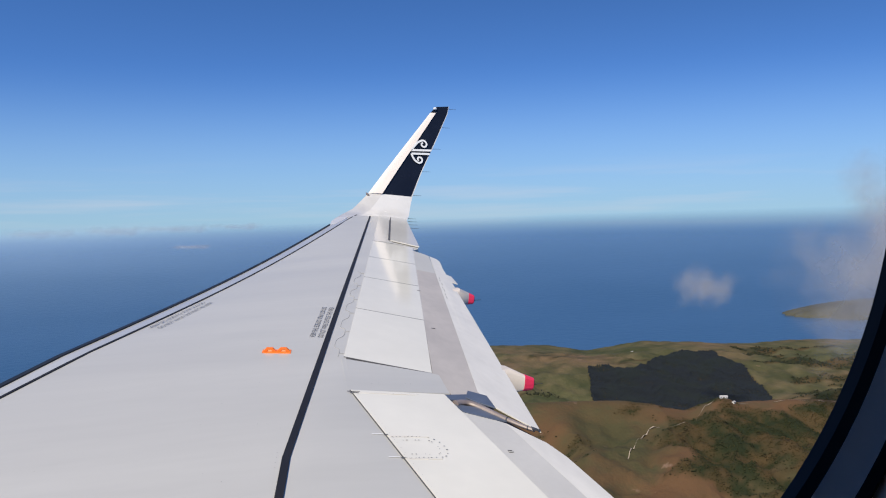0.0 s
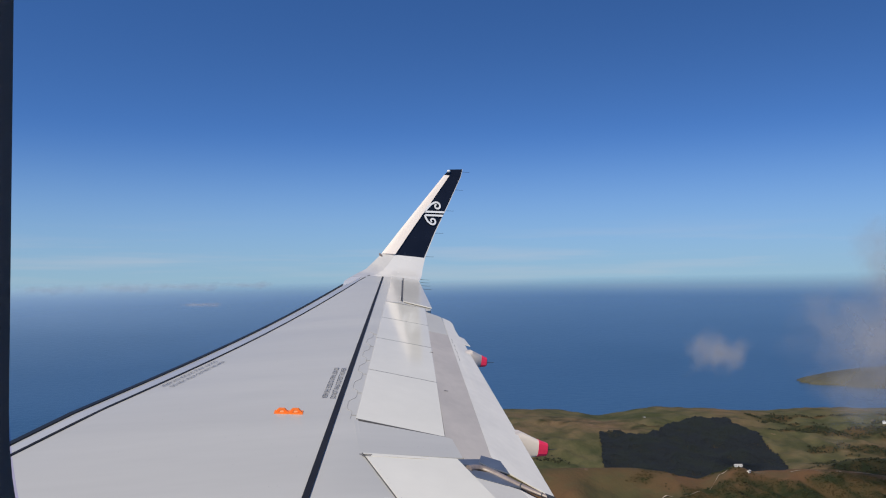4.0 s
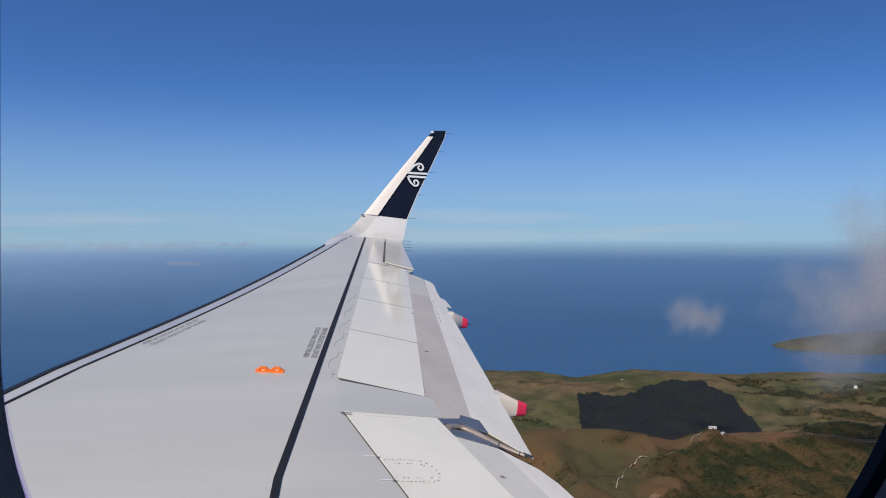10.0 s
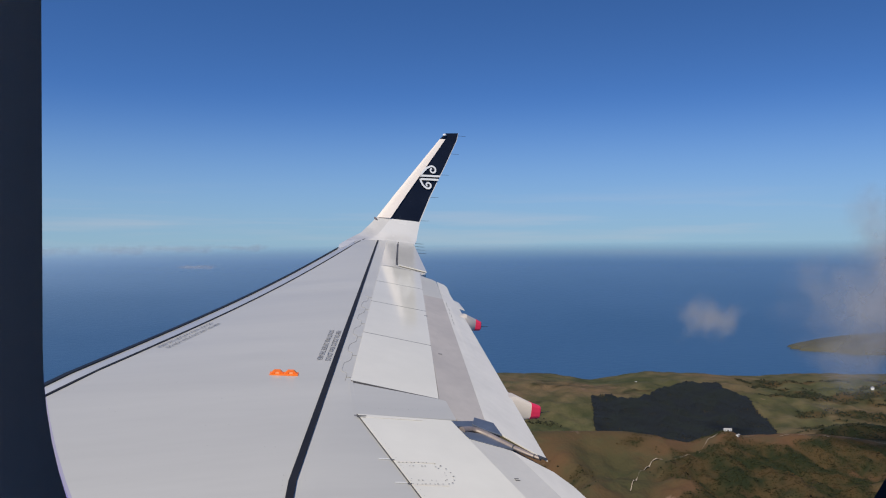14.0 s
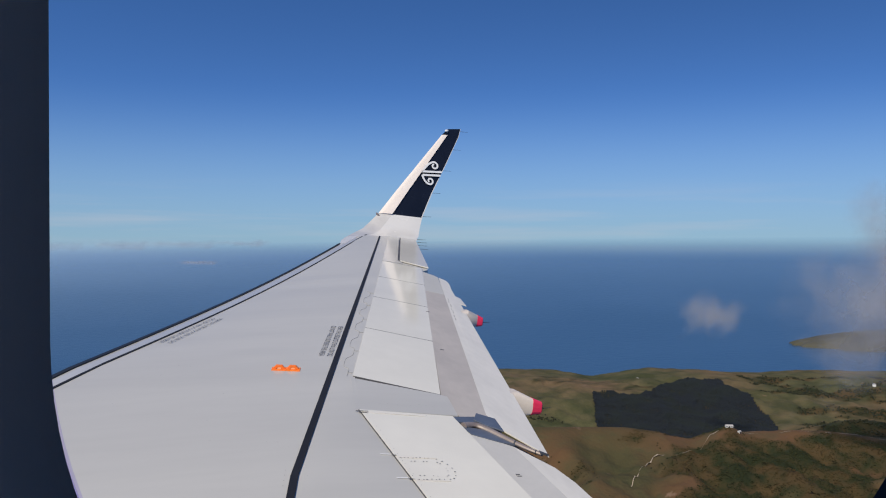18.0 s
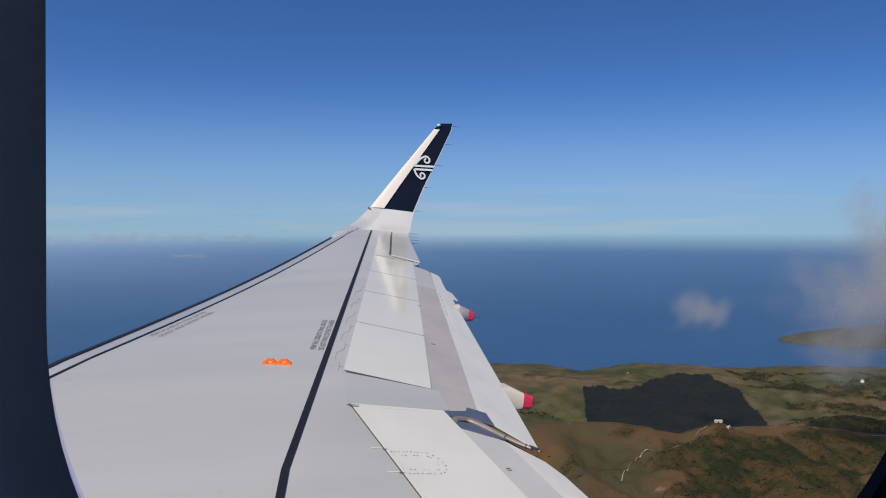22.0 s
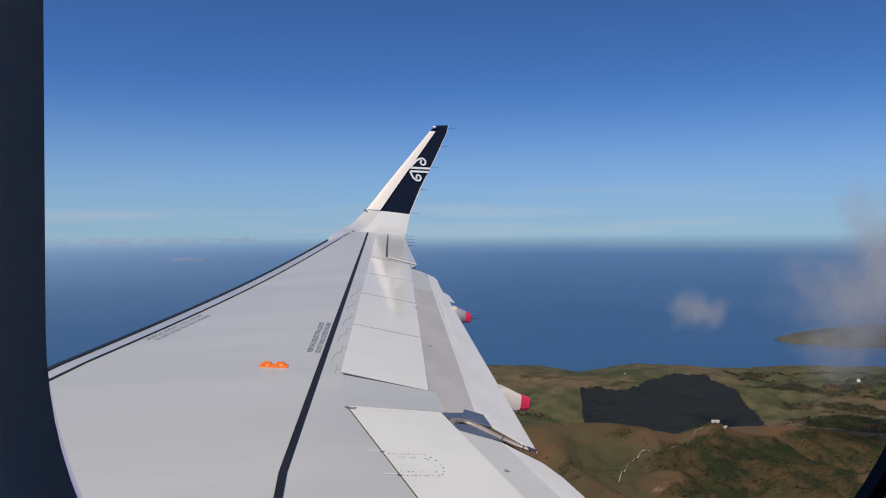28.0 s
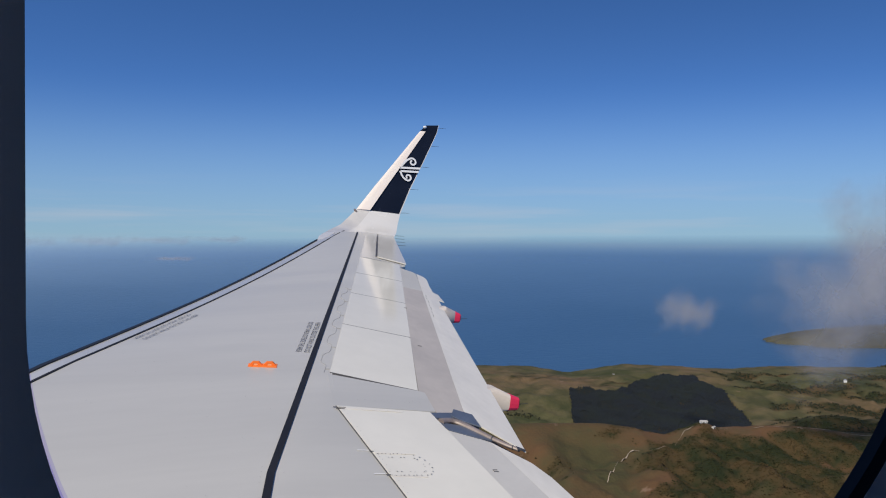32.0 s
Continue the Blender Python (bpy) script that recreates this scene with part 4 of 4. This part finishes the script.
    for u, v, r, h in places:
        base = len(verts)
        g = land_h(u, v)
        turn = rnd.random() * 6
        for ring, (rr, hh) in enumerate(((0.75, -0.05), (1.0, 0.35), (0.62, 0.75))):
            for k in range(6):
                a = turn + ring * 0.5 + k * math.tau / 6
                q = r * rr * rnd.uniform(0.75, 1.2)
                verts.append(uv_to_world(u + q * math.cos(a), v + q * math.sin(a), g + h * hh * rnd.uniform(0.85, 1.15)))
        verts.append(uv_to_world(u + r * rnd.uniform(-0.2, 0.2), v, g + h))
        for ring in range(2):
            for k in range(6):
                k2 = (k + 1) % 6
                faces.append((base + ring * 6 + k, base + ring * 6 + k2, base + ring * 6 + 6 + k2, base + ring * 6 + 6 + k))
        for k in range(6):
            faces.append((base + 12 + k, base + 12 + (k + 1) % 6, base + 18))
    me = bpy.data.meshes.new(name)
    me.from_pydata(verts, [], faces)
    me.materials.append(material)
    if smooth:
        for p in me.polygons:
            p.use_smooth = True
    return tagged(new(name, me), label, cat, kind="stuff")


rnd = random.Random(3)
trees = []
for i in range(180):
    for j in range(222):
        u, v = 185 + 1.72 * (i + rnd.uniform(-0.42, 0.42)), 1022 + 1.72 * (j + rnd.uniform(-0.42, 0.42))
        if inside(FOREST, u + rnd.uniform(-2, 2), v + rnd.uniform(-3, 3)):
            trees.append((u, v, rnd.uniform(1.05, 1.5), rnd.uniform(1.7, 2.6)))
clumps("pine_wood", trees, foliage("pine_foliage", (0.017, 0.021, 0.028), (0.020, 0.025, 0.031), (0.021, 0.027, 0.028)), "dark pine plantation covering a hillside", "forest", smooth=True)

scrub = []
while len(scrub) < 38000:
    u, v = rnd.uniform(90, 720), rnd.uniform(730, 1000)
    if bush_cover(u, v) > rnd.uniform(-0.10, 0.35):
        r = rnd.choice((0.35, 0.4, 0.5, 0.6, 0.7, 0.8, 1.1)) * rnd.uniform(0.8, 1.2)
        scrub.append((u, v, r, r * rnd.uniform(0.7, 1.3)))
clumps("hillside_scrub", scrub, foliage("scrub_foliage", (0.021, 0.027, 0.013), (0.038, 0.040, 0.017), (0.078, 0.054, 0.025), True), "green and dark bush scrub on the near slope", "scrub", smooth=True)

groves = []
while len(groves) < 3600:
    u, v = rnd.uniform(430, 900), rnd.uniform(1050, 1440)
    if bush_cover(u, v) > rnd.uniform(0.05, 0.30) and not inside(FOREST, u, v):
        groves.append((u, v, rnd.uniform(0.9, 1.9), rnd.uniform(1.2, 2.6)))
for cu, cv, n, w in ((60, 1240, 60, 14), (140, 1180, 40, 14), (862, 1502, 16, 3), (893, 1505, 22, 4), (910, 1500, 20, 3), (690, 1345, 70, 10)):
    for _ in range(n):
        groves.append((rnd.gauss(cu, w), rnd.gauss(cv, 5), rnd.uniform(1.0, 2.0), rnd.uniform(1.4, 3.2)))
clumps("tree_groves", groves, foliage("grove_foliage", (0.020, 0.024, 0.018), (0.040, 0.042, 0.024)), "dark groves of trees in the gullies", "trees", smooth=True)


def ribbon(name, pts, width, up, material, label, cat):
    bm = bmesh.new()
    rows = []
    for i, (u, v) in enumerate(pts):
        a, b = pts[max(0, i - 1)], pts[min(len(pts) - 1, i + 1)]
        d = Vector((b[0] - a[0], b[1] - a[1])).normalized()
        w = width * max(0.10, 0.6 + 1.3 * noise.noise(Vector((u / 16, v / 16, 1))))
        w *= min(1.0, 0.25 + 0.12 * min(i, len(pts) - 1 - i))
        rows.append([bm.verts.new(land_at(u - d.y * q * w / 2, v + d.x * q * w / 2, up)) for q in (-1, 1)])
    for r, t in zip(rows, rows[1:]):
        bm.faces.new((r[0], r[1], t[1], t[0]))
    return tagged(part(name, bm, material), label, cat, kind="structure")


M_GRAVEL = mat("pale_gravel", (0.36, 0.29, 0.22), 0.95, vary=0.25, scale=0.05, fine=0.6)


def polyline(pts, n=10):
    """Points along a bent line, n to a stretch."""
    return [(a[0] + (b[0] - a[0]) * k / n, a[1] + (b[1] - a[1]) * k / n) for a, b in zip(pts, pts[1:]) for k in range(n)] + [pts[-1]]


TRACK = "pale gravel farm track on the ridge"
for bend in ([(193, 862), (213, 905), (236, 938), (250, 940)], [(262, 936), (288, 948)], [(298, 958), (318, 984), (332, 993)]):
    ribbon("road", polyline(bend), 1.9, 0.7, M_GRAVEL, TRACK, "track")
for u0, u1, w in ((362, 384, 0.7), (413, 427, 1.8), (430, 460, 0.9), (466, 474, 1.7), (483, 518, 1.6), (526, 570, 1.2)):
    ribbon("road", [(u0 + (u1 - u0) * k / 14, crest_v(u0 + (u1 - u0) * k / 14) - 5 + 3 * math.sin((u0 + (u1 - u0) * k / 14) / 13)) for k in range(15)], w, 0.7, M_GRAVEL, TRACK, "track")

M_HWALL = mat("house_white_wall", (0.78, 0.78, 0.76), 0.7, vary=0.05, scale=0.4, fine=3)
M_ROOF = mat("house_grey_roof", (0.45, 0.43, 0.42), 0.6, vary=0.1, scale=0.4, fine=3)
M_GLASS = mat("house_dark_glass", (0.03, 0.035, 0.04), 0.1, vary=0.1)


def house(u, v, w, d, h, turn, label):
    """A gabled farm building with its roof, door and windows."""
    t = new("farmhouse")
    t.matrix_world = Matrix.Translation(land_at(u, v, -0.3)) @ Matrix.Rotation(radians(turn), 4, 'Z')
    tagged(t, label, "house")
    bm = bmesh.new()
    pr = [(-d / 2, 0), (d / 2, 0), (d / 2, h), (0, h + d * 0.28), (-d / 2, h)]
    a = [bm.verts.new((-w / 2, y, z)) for y, z in pr]
    b = [bm.verts.new((w / 2, y, z)) for y, z in pr]
    bm.faces.new(a)
    bm.faces.new(b[::-1])
    for k in range(5):
        bm.faces.new((a[k], a[(k + 1) % 5], b[(k + 1) % 5], b[k]))
    part("wall", bm, M_HWALL, t)
    for sgn in (-1, 1):
        bm = bmesh.new()
        q = [(sgn * (d / 2 + 0.5), h - 0.25), (0, h + d * 0.28 + 0.05), (0, h + d * 0.28 + 0.3), (sgn * (d / 2 + 0.5), h)]
        a = [bm.verts.new((-w / 2 - 0.5, y, z)) for y, z in q]
        b = [bm.verts.new((w / 2 + 0.5, y, z)) for y, z in q]
        bm.faces.new(a)
        bm.faces.new(b[::-1])
        for k in range(4):
            bm.faces.new((a[k], a[(k + 1) % 4], b[(k + 1) % 4], b[k]))
        part("roof", bm, M_ROOF, t)
    for k, x in enumerate((-0.34, 0.0, 0.34)):
        bm = bmesh.new()
        hh = (2.1, 1.05) if k == 1 else (1.3, 1.5)
        bmesh.ops.create_cube(bm, size=1, matrix=Matrix.Translation((x * w, -d / 2 - 0.02, hh[1])) @ Matrix.Diagonal((1.6, 0.1, hh[0], 1)))
        part("door" if k == 1 else "window", bm, M_GLASS, t)


house(346, crest_v(346) - 2, 9, 4, 1.9, -24, "white farmhouse with a grey roof on the ridge")
house(356, crest_v(356) - 13, 4, 3, 2.2, 20, "small white shed beside the farmhouse")
house(905, 1210, 7, 4, 2, 10, "white farm building on the hillside")
house(700, 1330, 8, 5, 3, 40, "pale farm shed in a pasture")
house(330, 1425, 3.5, 2.5, 2, 0, "small white hut near the coast")
house(60, 1300, 7, 5, 3, 60, "pale farm shed on the far pasture")

# ---------------------------------------------------------------- clouds: thin wavy veils one behind another
def cloud_material(name, seed, size, dens, tall):
    m = bpy.data.materials.new(name)
    m.use_nodes = True
    n, l = m.node_tree.nodes, m.node_tree.links
    n.clear()
    out = n.new("ShaderNodeOutputMaterial")
    co = n.new("ShaderNodeTexCoord")
    off = n.new("ShaderNodeVectorMath")
    off.operation = 'ADD'
    off.inputs[1].default_value = (seed * 13.7, seed * 5.1, seed * 7.7)
    l.new(co.outputs["Object"], off.inputs[0])
    nz = n.new("ShaderNodeTexNoise")
    nz.inputs["Scale"].default_value, nz.inputs["Detail"].default_value, nz.inputs["Roughness"].default_value = 1.5 / size, 6, 0.5
    l.new(off.outputs[0], nz.inputs["Vector"])
    ln = n.new("ShaderNodeVectorMath")
    ln.operation = 'LENGTH'
    sc = n.new("ShaderNodeVectorMath")
    sc.operation = 'MULTIPLY'
    sc.inputs[1].default_value = (1 / size, 0.6 / size, 1 / (tall * size))
    l.new(co.outputs["Object"], sc.inputs[0])
    l.new(sc.outputs[0], ln.inputs[0])
    # density: noise less the distance from the middle
    d = n.new("ShaderNodeMath")
    d.operation = 'MULTIPLY_ADD'
    d.inputs[1].default_value = -0.74
    l.new(ln.outputs["Value"], d.inputs[0])
    k = n.new("ShaderNodeMath")
    k.operation = 'MULTIPLY_ADD'
    k.inputs[1].default_value, k.inputs[2].default_value = 1.5, -0.24
    l.new(nz.outputs["Fac"], k.inputs[0])
    l.new(k.outputs[0], d.inputs[2])
    mr = n.new("ShaderNodeMapRange")
    mr.interpolation_type = 'SMOOTHSTEP'
    mr.inputs["From Min"].default_value, mr.inputs["From Max"].default_value = -0.05, 0.55
    mr.inputs["To Max"].default_value = dens
    l.new(d.outputs[0], mr.inputs["Value"])
    di, tr, tp = n.new("ShaderNodeBsdfDiffuse"), n.new("ShaderNodeBsdfTranslucent"), n.new("ShaderNodeBsdfTransparent")
    di.inputs["Color"].default_value = tr.inputs["Color"].default_value = (0.58, 0.57, 0.60, 1)
    mx, ms = n.new("ShaderNodeMixShader"), n.new("ShaderNodeMixShader")
    mx.inputs[0].default_value = 0.5
    l.new(di.outputs[0], mx.inputs[1])
    l.new(tr.outputs[0], mx.inputs[2])
    l.new(mr.outputs[0], ms.inputs[0])
    l.new(tp.outputs[0], ms.inputs[1])
    l.new(mx.outputs[0], ms.inputs[2])
    l.new(ms.outputs[0], out.inputs["Surface"])
    return m


def cloud(u, v, z, size, tall, layers, gap, dens, seed, label):
    c = new("cloud")
    c.matrix_world = Matrix.Translation(UX * u + VX * v + Vector((0, 0, z))) @ Matrix.Rotation(math.atan2(UX.y, UX.x), 4, 'Z')
    tagged(c, label, "cloud")
    m = cloud_material("cloud_vapour", seed, size, dens, tall)
    for i in range(layers):
        bm = bmesh.new()
        y0 = (i - (layers - 1) / 2) * gap
        N = 16
        g = [[bm.verts.new((size * 1.5 * (2 * a / N - 1), y0 + 0.08 * gap * noise.noise(Vector((a * 0.5, b * 0.5, seed + i))) - 0.5 * gap * math.cos(math.pi * (a / N - 0.5)), size * tall * 1.5 * (2 * b / N - 1))) for a in range(N + 1)] for b in range(N + 1)]
        for b in range(N):
            for a in range(N):
                if math.hypot(2 * (a + 0.5) / N - 1, 2 * (b + 0.5) / N - 1) < 0.86:
                    bm.faces.new((g[b][a], g[b][a + 1], g[b + 1][a + 1], g[b + 1][a]))
        for p in [p for p in bm.verts if not p.link_faces]:
            bm.verts.remove(p)
        part("cloud_veil", bm, m, c, smooth=True)


cloud(500, 880, -35, 150, 1.05, 3, 40, 0.55, 1.0, "tall grey-white cumulus cloud drifting over the coast")
cloud(318, 1000, -92, 52, 0.75, 3, 14, 0.36, 2.0, "small wispy white cloud over the sea")
cloud(-1105, 3400, -104, 120, 0.12, 2, 30, 0.5, 3.0, "thin white streak of cloud far over the sea")
for k, (u, size, tall) in enumerate(((-2050, 260, 0.16), (-1690, 210, 0.20), (-1400, 260, 0.13), (-1080, 190, 0.14))):
    cloud(u, 4180 - 0.12 * abs(u), -42 + 0.016 * (u + 2050), size, tall, 2, 40, 0.26, 5.0 + 1.3 * k, "low bank of white cloud along the horizon")

# ---------------------------------------------------------------- markings and small fittings on the wing
def stencil(text, cx, cy, size, ang, lift=0.006, length=1.04):
    """Lettering lying on the upper skin, reading along the direction ang in plan."""
    cu = bpy.data.curves.new("stencil", 'FONT')
    cu.body, cu.size, cu.align_x, cu.align_y = text, size, 'CENTER', 'CENTER'
    ob = new("stencil", cu)
    dg = bpy.context.evaluated_depsgraph_get()
    me = bpy.data.meshes.new_from_object(ob.evaluated_get(dg))
    bpy.data.objects.remove(ob)
    a = radians(ang)
    wide = max(v.co.x for v in me.vertices) - min(v.co.x for v in me.vertices)
    for v in me.vertices:
        v.co.x *= length / wide
        x = cx + v.co.x * math.cos(a) - v.co.y * math.sin(a)
        y = cy + v.co.x * math.sin(a) + v.co.y * math.cos(a)
        v.co = (x, y, wing_z(x, y) + lift)
    me.materials.append(M_TEXT)
    o = new("stencil", me)
    o.parent = wing
    tagged(o, label="dark grey stencilled walkway warning")


WARN = "DO NOT WALK OUTSIDE THIS AREA"
A_REAR = math.degrees(math.atan2(1, 0.392))
A_IN = math.degrees(math.atan2(1, 0.652))
stencil(WARN, 2.144, 7.446, 0.074, A_REAR, length=1.1)
stencil(WARN, 2.066, 7.476, 0.074, A_REAR + 180, length=1.1)
stencil(WARN, 0.858, 8.150, 0.062, A_IN, 0.016, 1.13)
stencil(WARN, 0.776, 8.196, 0.062, A_IN + 180, 0.016, 1.13)

# orange bracket marking: two low humps with holes
bm = bmesh.new()
ox, oy = 1.46, 6.62
lean = Matrix.Translation((ox, oy, wing_z(ox, oy))) @ Matrix.Rotation(math.atan(0.1597), 4, 'X') @ Matrix.Rotation(radians(-16), 4, 'Z')
hump, hole = ((-0.062, 0.008), (-0.026, 0.044), (0.026, 0.044), (0.062, 0.008)), ((-0.026, 0.012), (-0.012, 0.032), (0.012, 0.032), (0.026, 0.012))
for k in (-1, 1):
    sides = [[[bm.verts.new(lean @ Vector((0.060 * k + a, y, b))) for a, b in ring] for ring in (hump, hole)] for y in (-0.016, 0.016)]
    for i in range(3):
        bm.faces.new((sides[0][0][i], sides[0][0][i + 1], sides[0][1][i + 1], sides[0][1][i]))
        bm.faces.new((sides[1][0][i], sides[1][0][i + 1], sides[1][1][i + 1], sides[1][1][i]))
        for ring in (0, 1):
            bm.faces.new((sides[0][ring][i], sides[0][ring][i + 1], sides[1][ring][i + 1], sides[1][ring][i]))
bmesh.ops.create_cube(bm, size=1, matrix=lean @ Matrix.Translation((0, 0, 0.005)) @ Matrix.Diagonal((0.25, 0.10, 0.010, 1)))
br = part("escape_bracket", bm, M_ORANGE, wing, "orange escape rope bracket")
# plates in the holes, their pale colour stands in for the orange glow
for k in (-1, 1):
    bm = bmesh.new()
    bmesh.ops.create_cube(bm, size=1, matrix=lean @ Matrix.Translation((0.060 * k, -0.010, 0.021)) @ Matrix.Diagonal((0.036, 0.006, 0.019, 1)))
    part("bracket_eye_glow", bm, M_ORANGE_GLOW, br, "pale orange plate painted as the glow in the opening")

# rivet ring, hinge ticks and sealant on the inboard spoiler and hinge strip
bm = bmesh.new()
def dot(x, y, r, lift=0.0155):
    vs = [bm.verts.new((x + r * math.cos(a), y + r * math.sin(a), wing_z(x, y) + lift)) for a in [k * math.tau / 6 for k in range(6)]]
    bm.faces.new(vs)
rv = random.Random(11)
for row, (gx, gy) in enumerate(((0.0, 0.0), (0.045, 0.05))):
    ring = [(1.87 + 0.21 * k / 7, 4.762 - gy) for k in range(8)] + [(2.10 + (0.10 - gx) * math.sin(radians(a)), 4.607 + (0.155 - gy) * math.cos(radians(a))) for a in range(22, 170, 21)] + [(2.07 - 0.21 * k / 7, 4.452 + gy) for k in range(8)]
    for k, (x, y) in enumerate(ring):
        if row == 0 or k % 3 != 1:
            dot(x + rv.uniform(-0.004, 0.004), y + rv.uniform(-0.004, 0.004), rv.uniform(0.0045, 0.0075) if row == 0 else rv.uniform(0.003, 0.0065), 0.0078)
for k in range(4):
    dot(0.98 + 0.02 * k, 4.42 + 0.07 * k, 0.003, 0.004)
for k in range(24):
    dot(1.862 + 0.001 * k, 5.50 - 0.075 * k, 0.0025, 0.0075)
for k in range(9):
    dot(1.88 + 0.07 * k, 5.525, 0.0025, 0.0075)
for k in range(70):
    x, y = rv.uniform(-0.4, 1.75), rv.uniform(4.2, 8.5)
    if x_in(y) + 0.1 < x < x_spf(y) - 0.1:
        dot(x, y, rv.uniform(0.0012, 0.0035), 0.014)
for k in range(14):
    dot(1.95 + 0.05 * k + rv.uniform(-0.01, 0.01), 5.72 + rv.uniform(-0.03, 0.04), rv.uniform(0.0015, 0.0028), 0.0055)
tagged(part("rivets", bm, M_SEAM, wing, "dark rivet heads"), kind="stuff")
for y, w, c in ((5.545, 0.10, M_SEAM), (5.52, 0.07, M_SEAM), (4.79, 0.03, M_SEAM), (4.45, 0.03, M_SEAM)):
    part("hinge_tick", slab([(1.835 - w / 2, y), (1.835 + w / 2, y), (1.835 + w / 2, y + 0.007), (1.835 - w / 2, y + 0.007)], 0.003, 0.010), c, wing)
for y in (4.81, 4.47):
    part("hinge_tick", slab([(1.74, y), (1.82, y), (1.82, y + 0.009), (1.74, y + 0.009)], 0.003, 0.006), M_MARK, wing, "short white hinge mark")
part("seam", strip(lambda y: 1.818 + 0.0195 * (5.56 - y), 2.2, 5.58, 0.007, 0.0075), M_SEAM, wing)


def wavy(y):
    """Rounded tabs of sealant along the hinge line."""
    return x_spf(y) - 0.085 - 0.032 * math.tanh(2.6 * math.sin(y * 10.5))


part("sealant_bead", strip(wavy, 6.35, 9.6, 0.0035, 0.003, n=200, thick=0.003), M_BEAD, wing, "wavy grey sealant outline")
for k in range(6):           # rounded ends where the tabs meet the hinge line
    y = 5.98 + (math.pi * (1.5 + 2 * k) + 0.35 * (k % 3)) / 10.5
    part("sealant_bead", slab([(wavy(y), y), (wavy(y) + 0.002, y + 0.012), (x_spf(y) - 0.012, y - 0.004), (x_spf(y) - 0.012, y - 0.010)], 0.003, 0.003), M_BEAD, wing, "short grey sealant line")
# small fittings on the flap
for x, y in ((3.72, 8.86), (3.275, 7.345)):
    part("flap_mark", slab([(x - 0.02, y), (x + 0.02, y - 0.006), (x + 0.02, y + 0.006), (x - 0.02, y + 0.008)], 0.003, -0.006), M_SEAM, wing)

for x0, y0, x1, y1 in ((2.69, 4.597, 2.725, 4.597), (2.69, 4.572, 2.725, 4.572), (2.688, 4.572, 2.694, 4.597)):
    part("flap_mark", slab([(x0, y0 - 0.0025), (x1, y1 - 0.0025), (x1, y1 + 0.0025), (x0, y0 + 0.0025)], 0.003, -0.015), M_SEAM, wing)
for y, w, q in ((5.535, 0.5, 0.02), (4.775, 0.30, 0.012), (4.445, 0.26, 0.012)):
    part("dirt_trail", slab([(1.85, y - 0.012), (1.85 + w, y - 0.003 - q), (1.85 + w, y + 0.003 - q), (1.85, y + 0.010)], 0.002, [0.0074, 0.0068, 0.0068, 0.0074]), M_DIRT, wing, "faint brown dirt trail")

# static wicks
def wick(p, d, length, parent):
    bm = bmesh.new()
    q = Vector(d).normalized().to_track_quat("Z", "Y").to_matrix().to_4x4()
    bmesh.ops.create_cone(bm, cap_ends=True, segments=6, radius1=0.0045, radius2=0.0025, depth=length, matrix=Matrix.Translation(Vector(p) + Vector(d).normalized() * length / 2) @ q)
    part("static_wick", bm, M_WICK, parent, "thin dark static wick")


def te_at(z):
    for (a, b) in zip(STATIONS[4:], STATIONS[5:]):
        p, q = Vector(a[1]), Vector(b[1])
        if p.z <= z <= q.z:
            return p + (q - p) * ((z - p.z) / (q.z - p.z))
    return Vector(STATIONS[-1][1])


for z in (2.38, 1.95, 1.46, 0.95, 0.43):
    wick(te_at(z) - Vector((0.04, 0, 0)), (1, 0.05, -0.02), 0.24, winglet)
for k, y in enumerate((14.95, 14.6, 14.2, 13.8)):
    wick((5.92 - 0.36 * (14.95 - y), y, -0.06 - 0.06 * k), (1, 0.0, -0.06), 0.20, wing)

# white emblem of two bars and two curls on the blade
E1, E2 = Vector((1, 0.02, 0)).normalized(), Vector((0, 0.28, 0.96)).normalized()
EC = Vector((6.580, 15.765, 1.385))


def stroke(pts, w):
    bm, rows = bmesh.new(), []
    for i, (a, b) in enumerate(pts):
        p, q = pts[max(0, i - 1)], pts[min(len(pts) - 1, i + 1)]
        d = Vector((q[0] - p[0], q[1] - p[1])).normalized()
        ww = w(i / (len(pts) - 1)) / 2
        rows.append([bm.verts.new(EC + E1 * (a - d.y * s * ww) + E2 * (b + d.x * s * ww)) for s in (-1, 1)])
    for r, t in zip(rows, rows[1:]):
        bm.faces.new((r[0], r[1], t[1], t[0]))
    return bm


def volute(cx, cy, r0, r1, a0, sweep, start):
    """A stroke that runs from start into a spiral round (cx, cy)."""
    turn = [(cx + (r0 + (r1 - r0) * k / 16) * math.cos(radians(a0 + sweep * k / 16)), cy + (r0 + (r1 - r0) * k / 16) * math.sin(radians(a0 + sweep * k / 16))) for k in range(17)]
    return list(start) + turn


part("emblem_bar", stroke([(-0.235, 0.041), (0.245, 0.036)], lambda t: 0.046), M_MARK, winglet, "white emblem bar")
part("emblem_bar", stroke([(-0.22, -0.040), (0.20, -0.047)], lambda t: 0.046), M_MARK, winglet, "white emblem bar")
part("emblem_curl", stroke(volute(0.085, 0.178, 0.096, 0.032, 125, -390, ((-0.235, 0.036), (-0.143, 0.127), (-0.051, 0.217))), lambda t: 0.044 - 0.008 * t), M_MARK, winglet, "white emblem curl")
part("emblem_curl", stroke(volute(-0.060, -0.175, 0.088, 0.028, 212, 385, ((-0.230, -0.038), (-0.208, -0.116), (-0.175, -0.185))), lambda t: 0.044 - 0.008 * t), M_MARK, winglet, "white emblem curl")
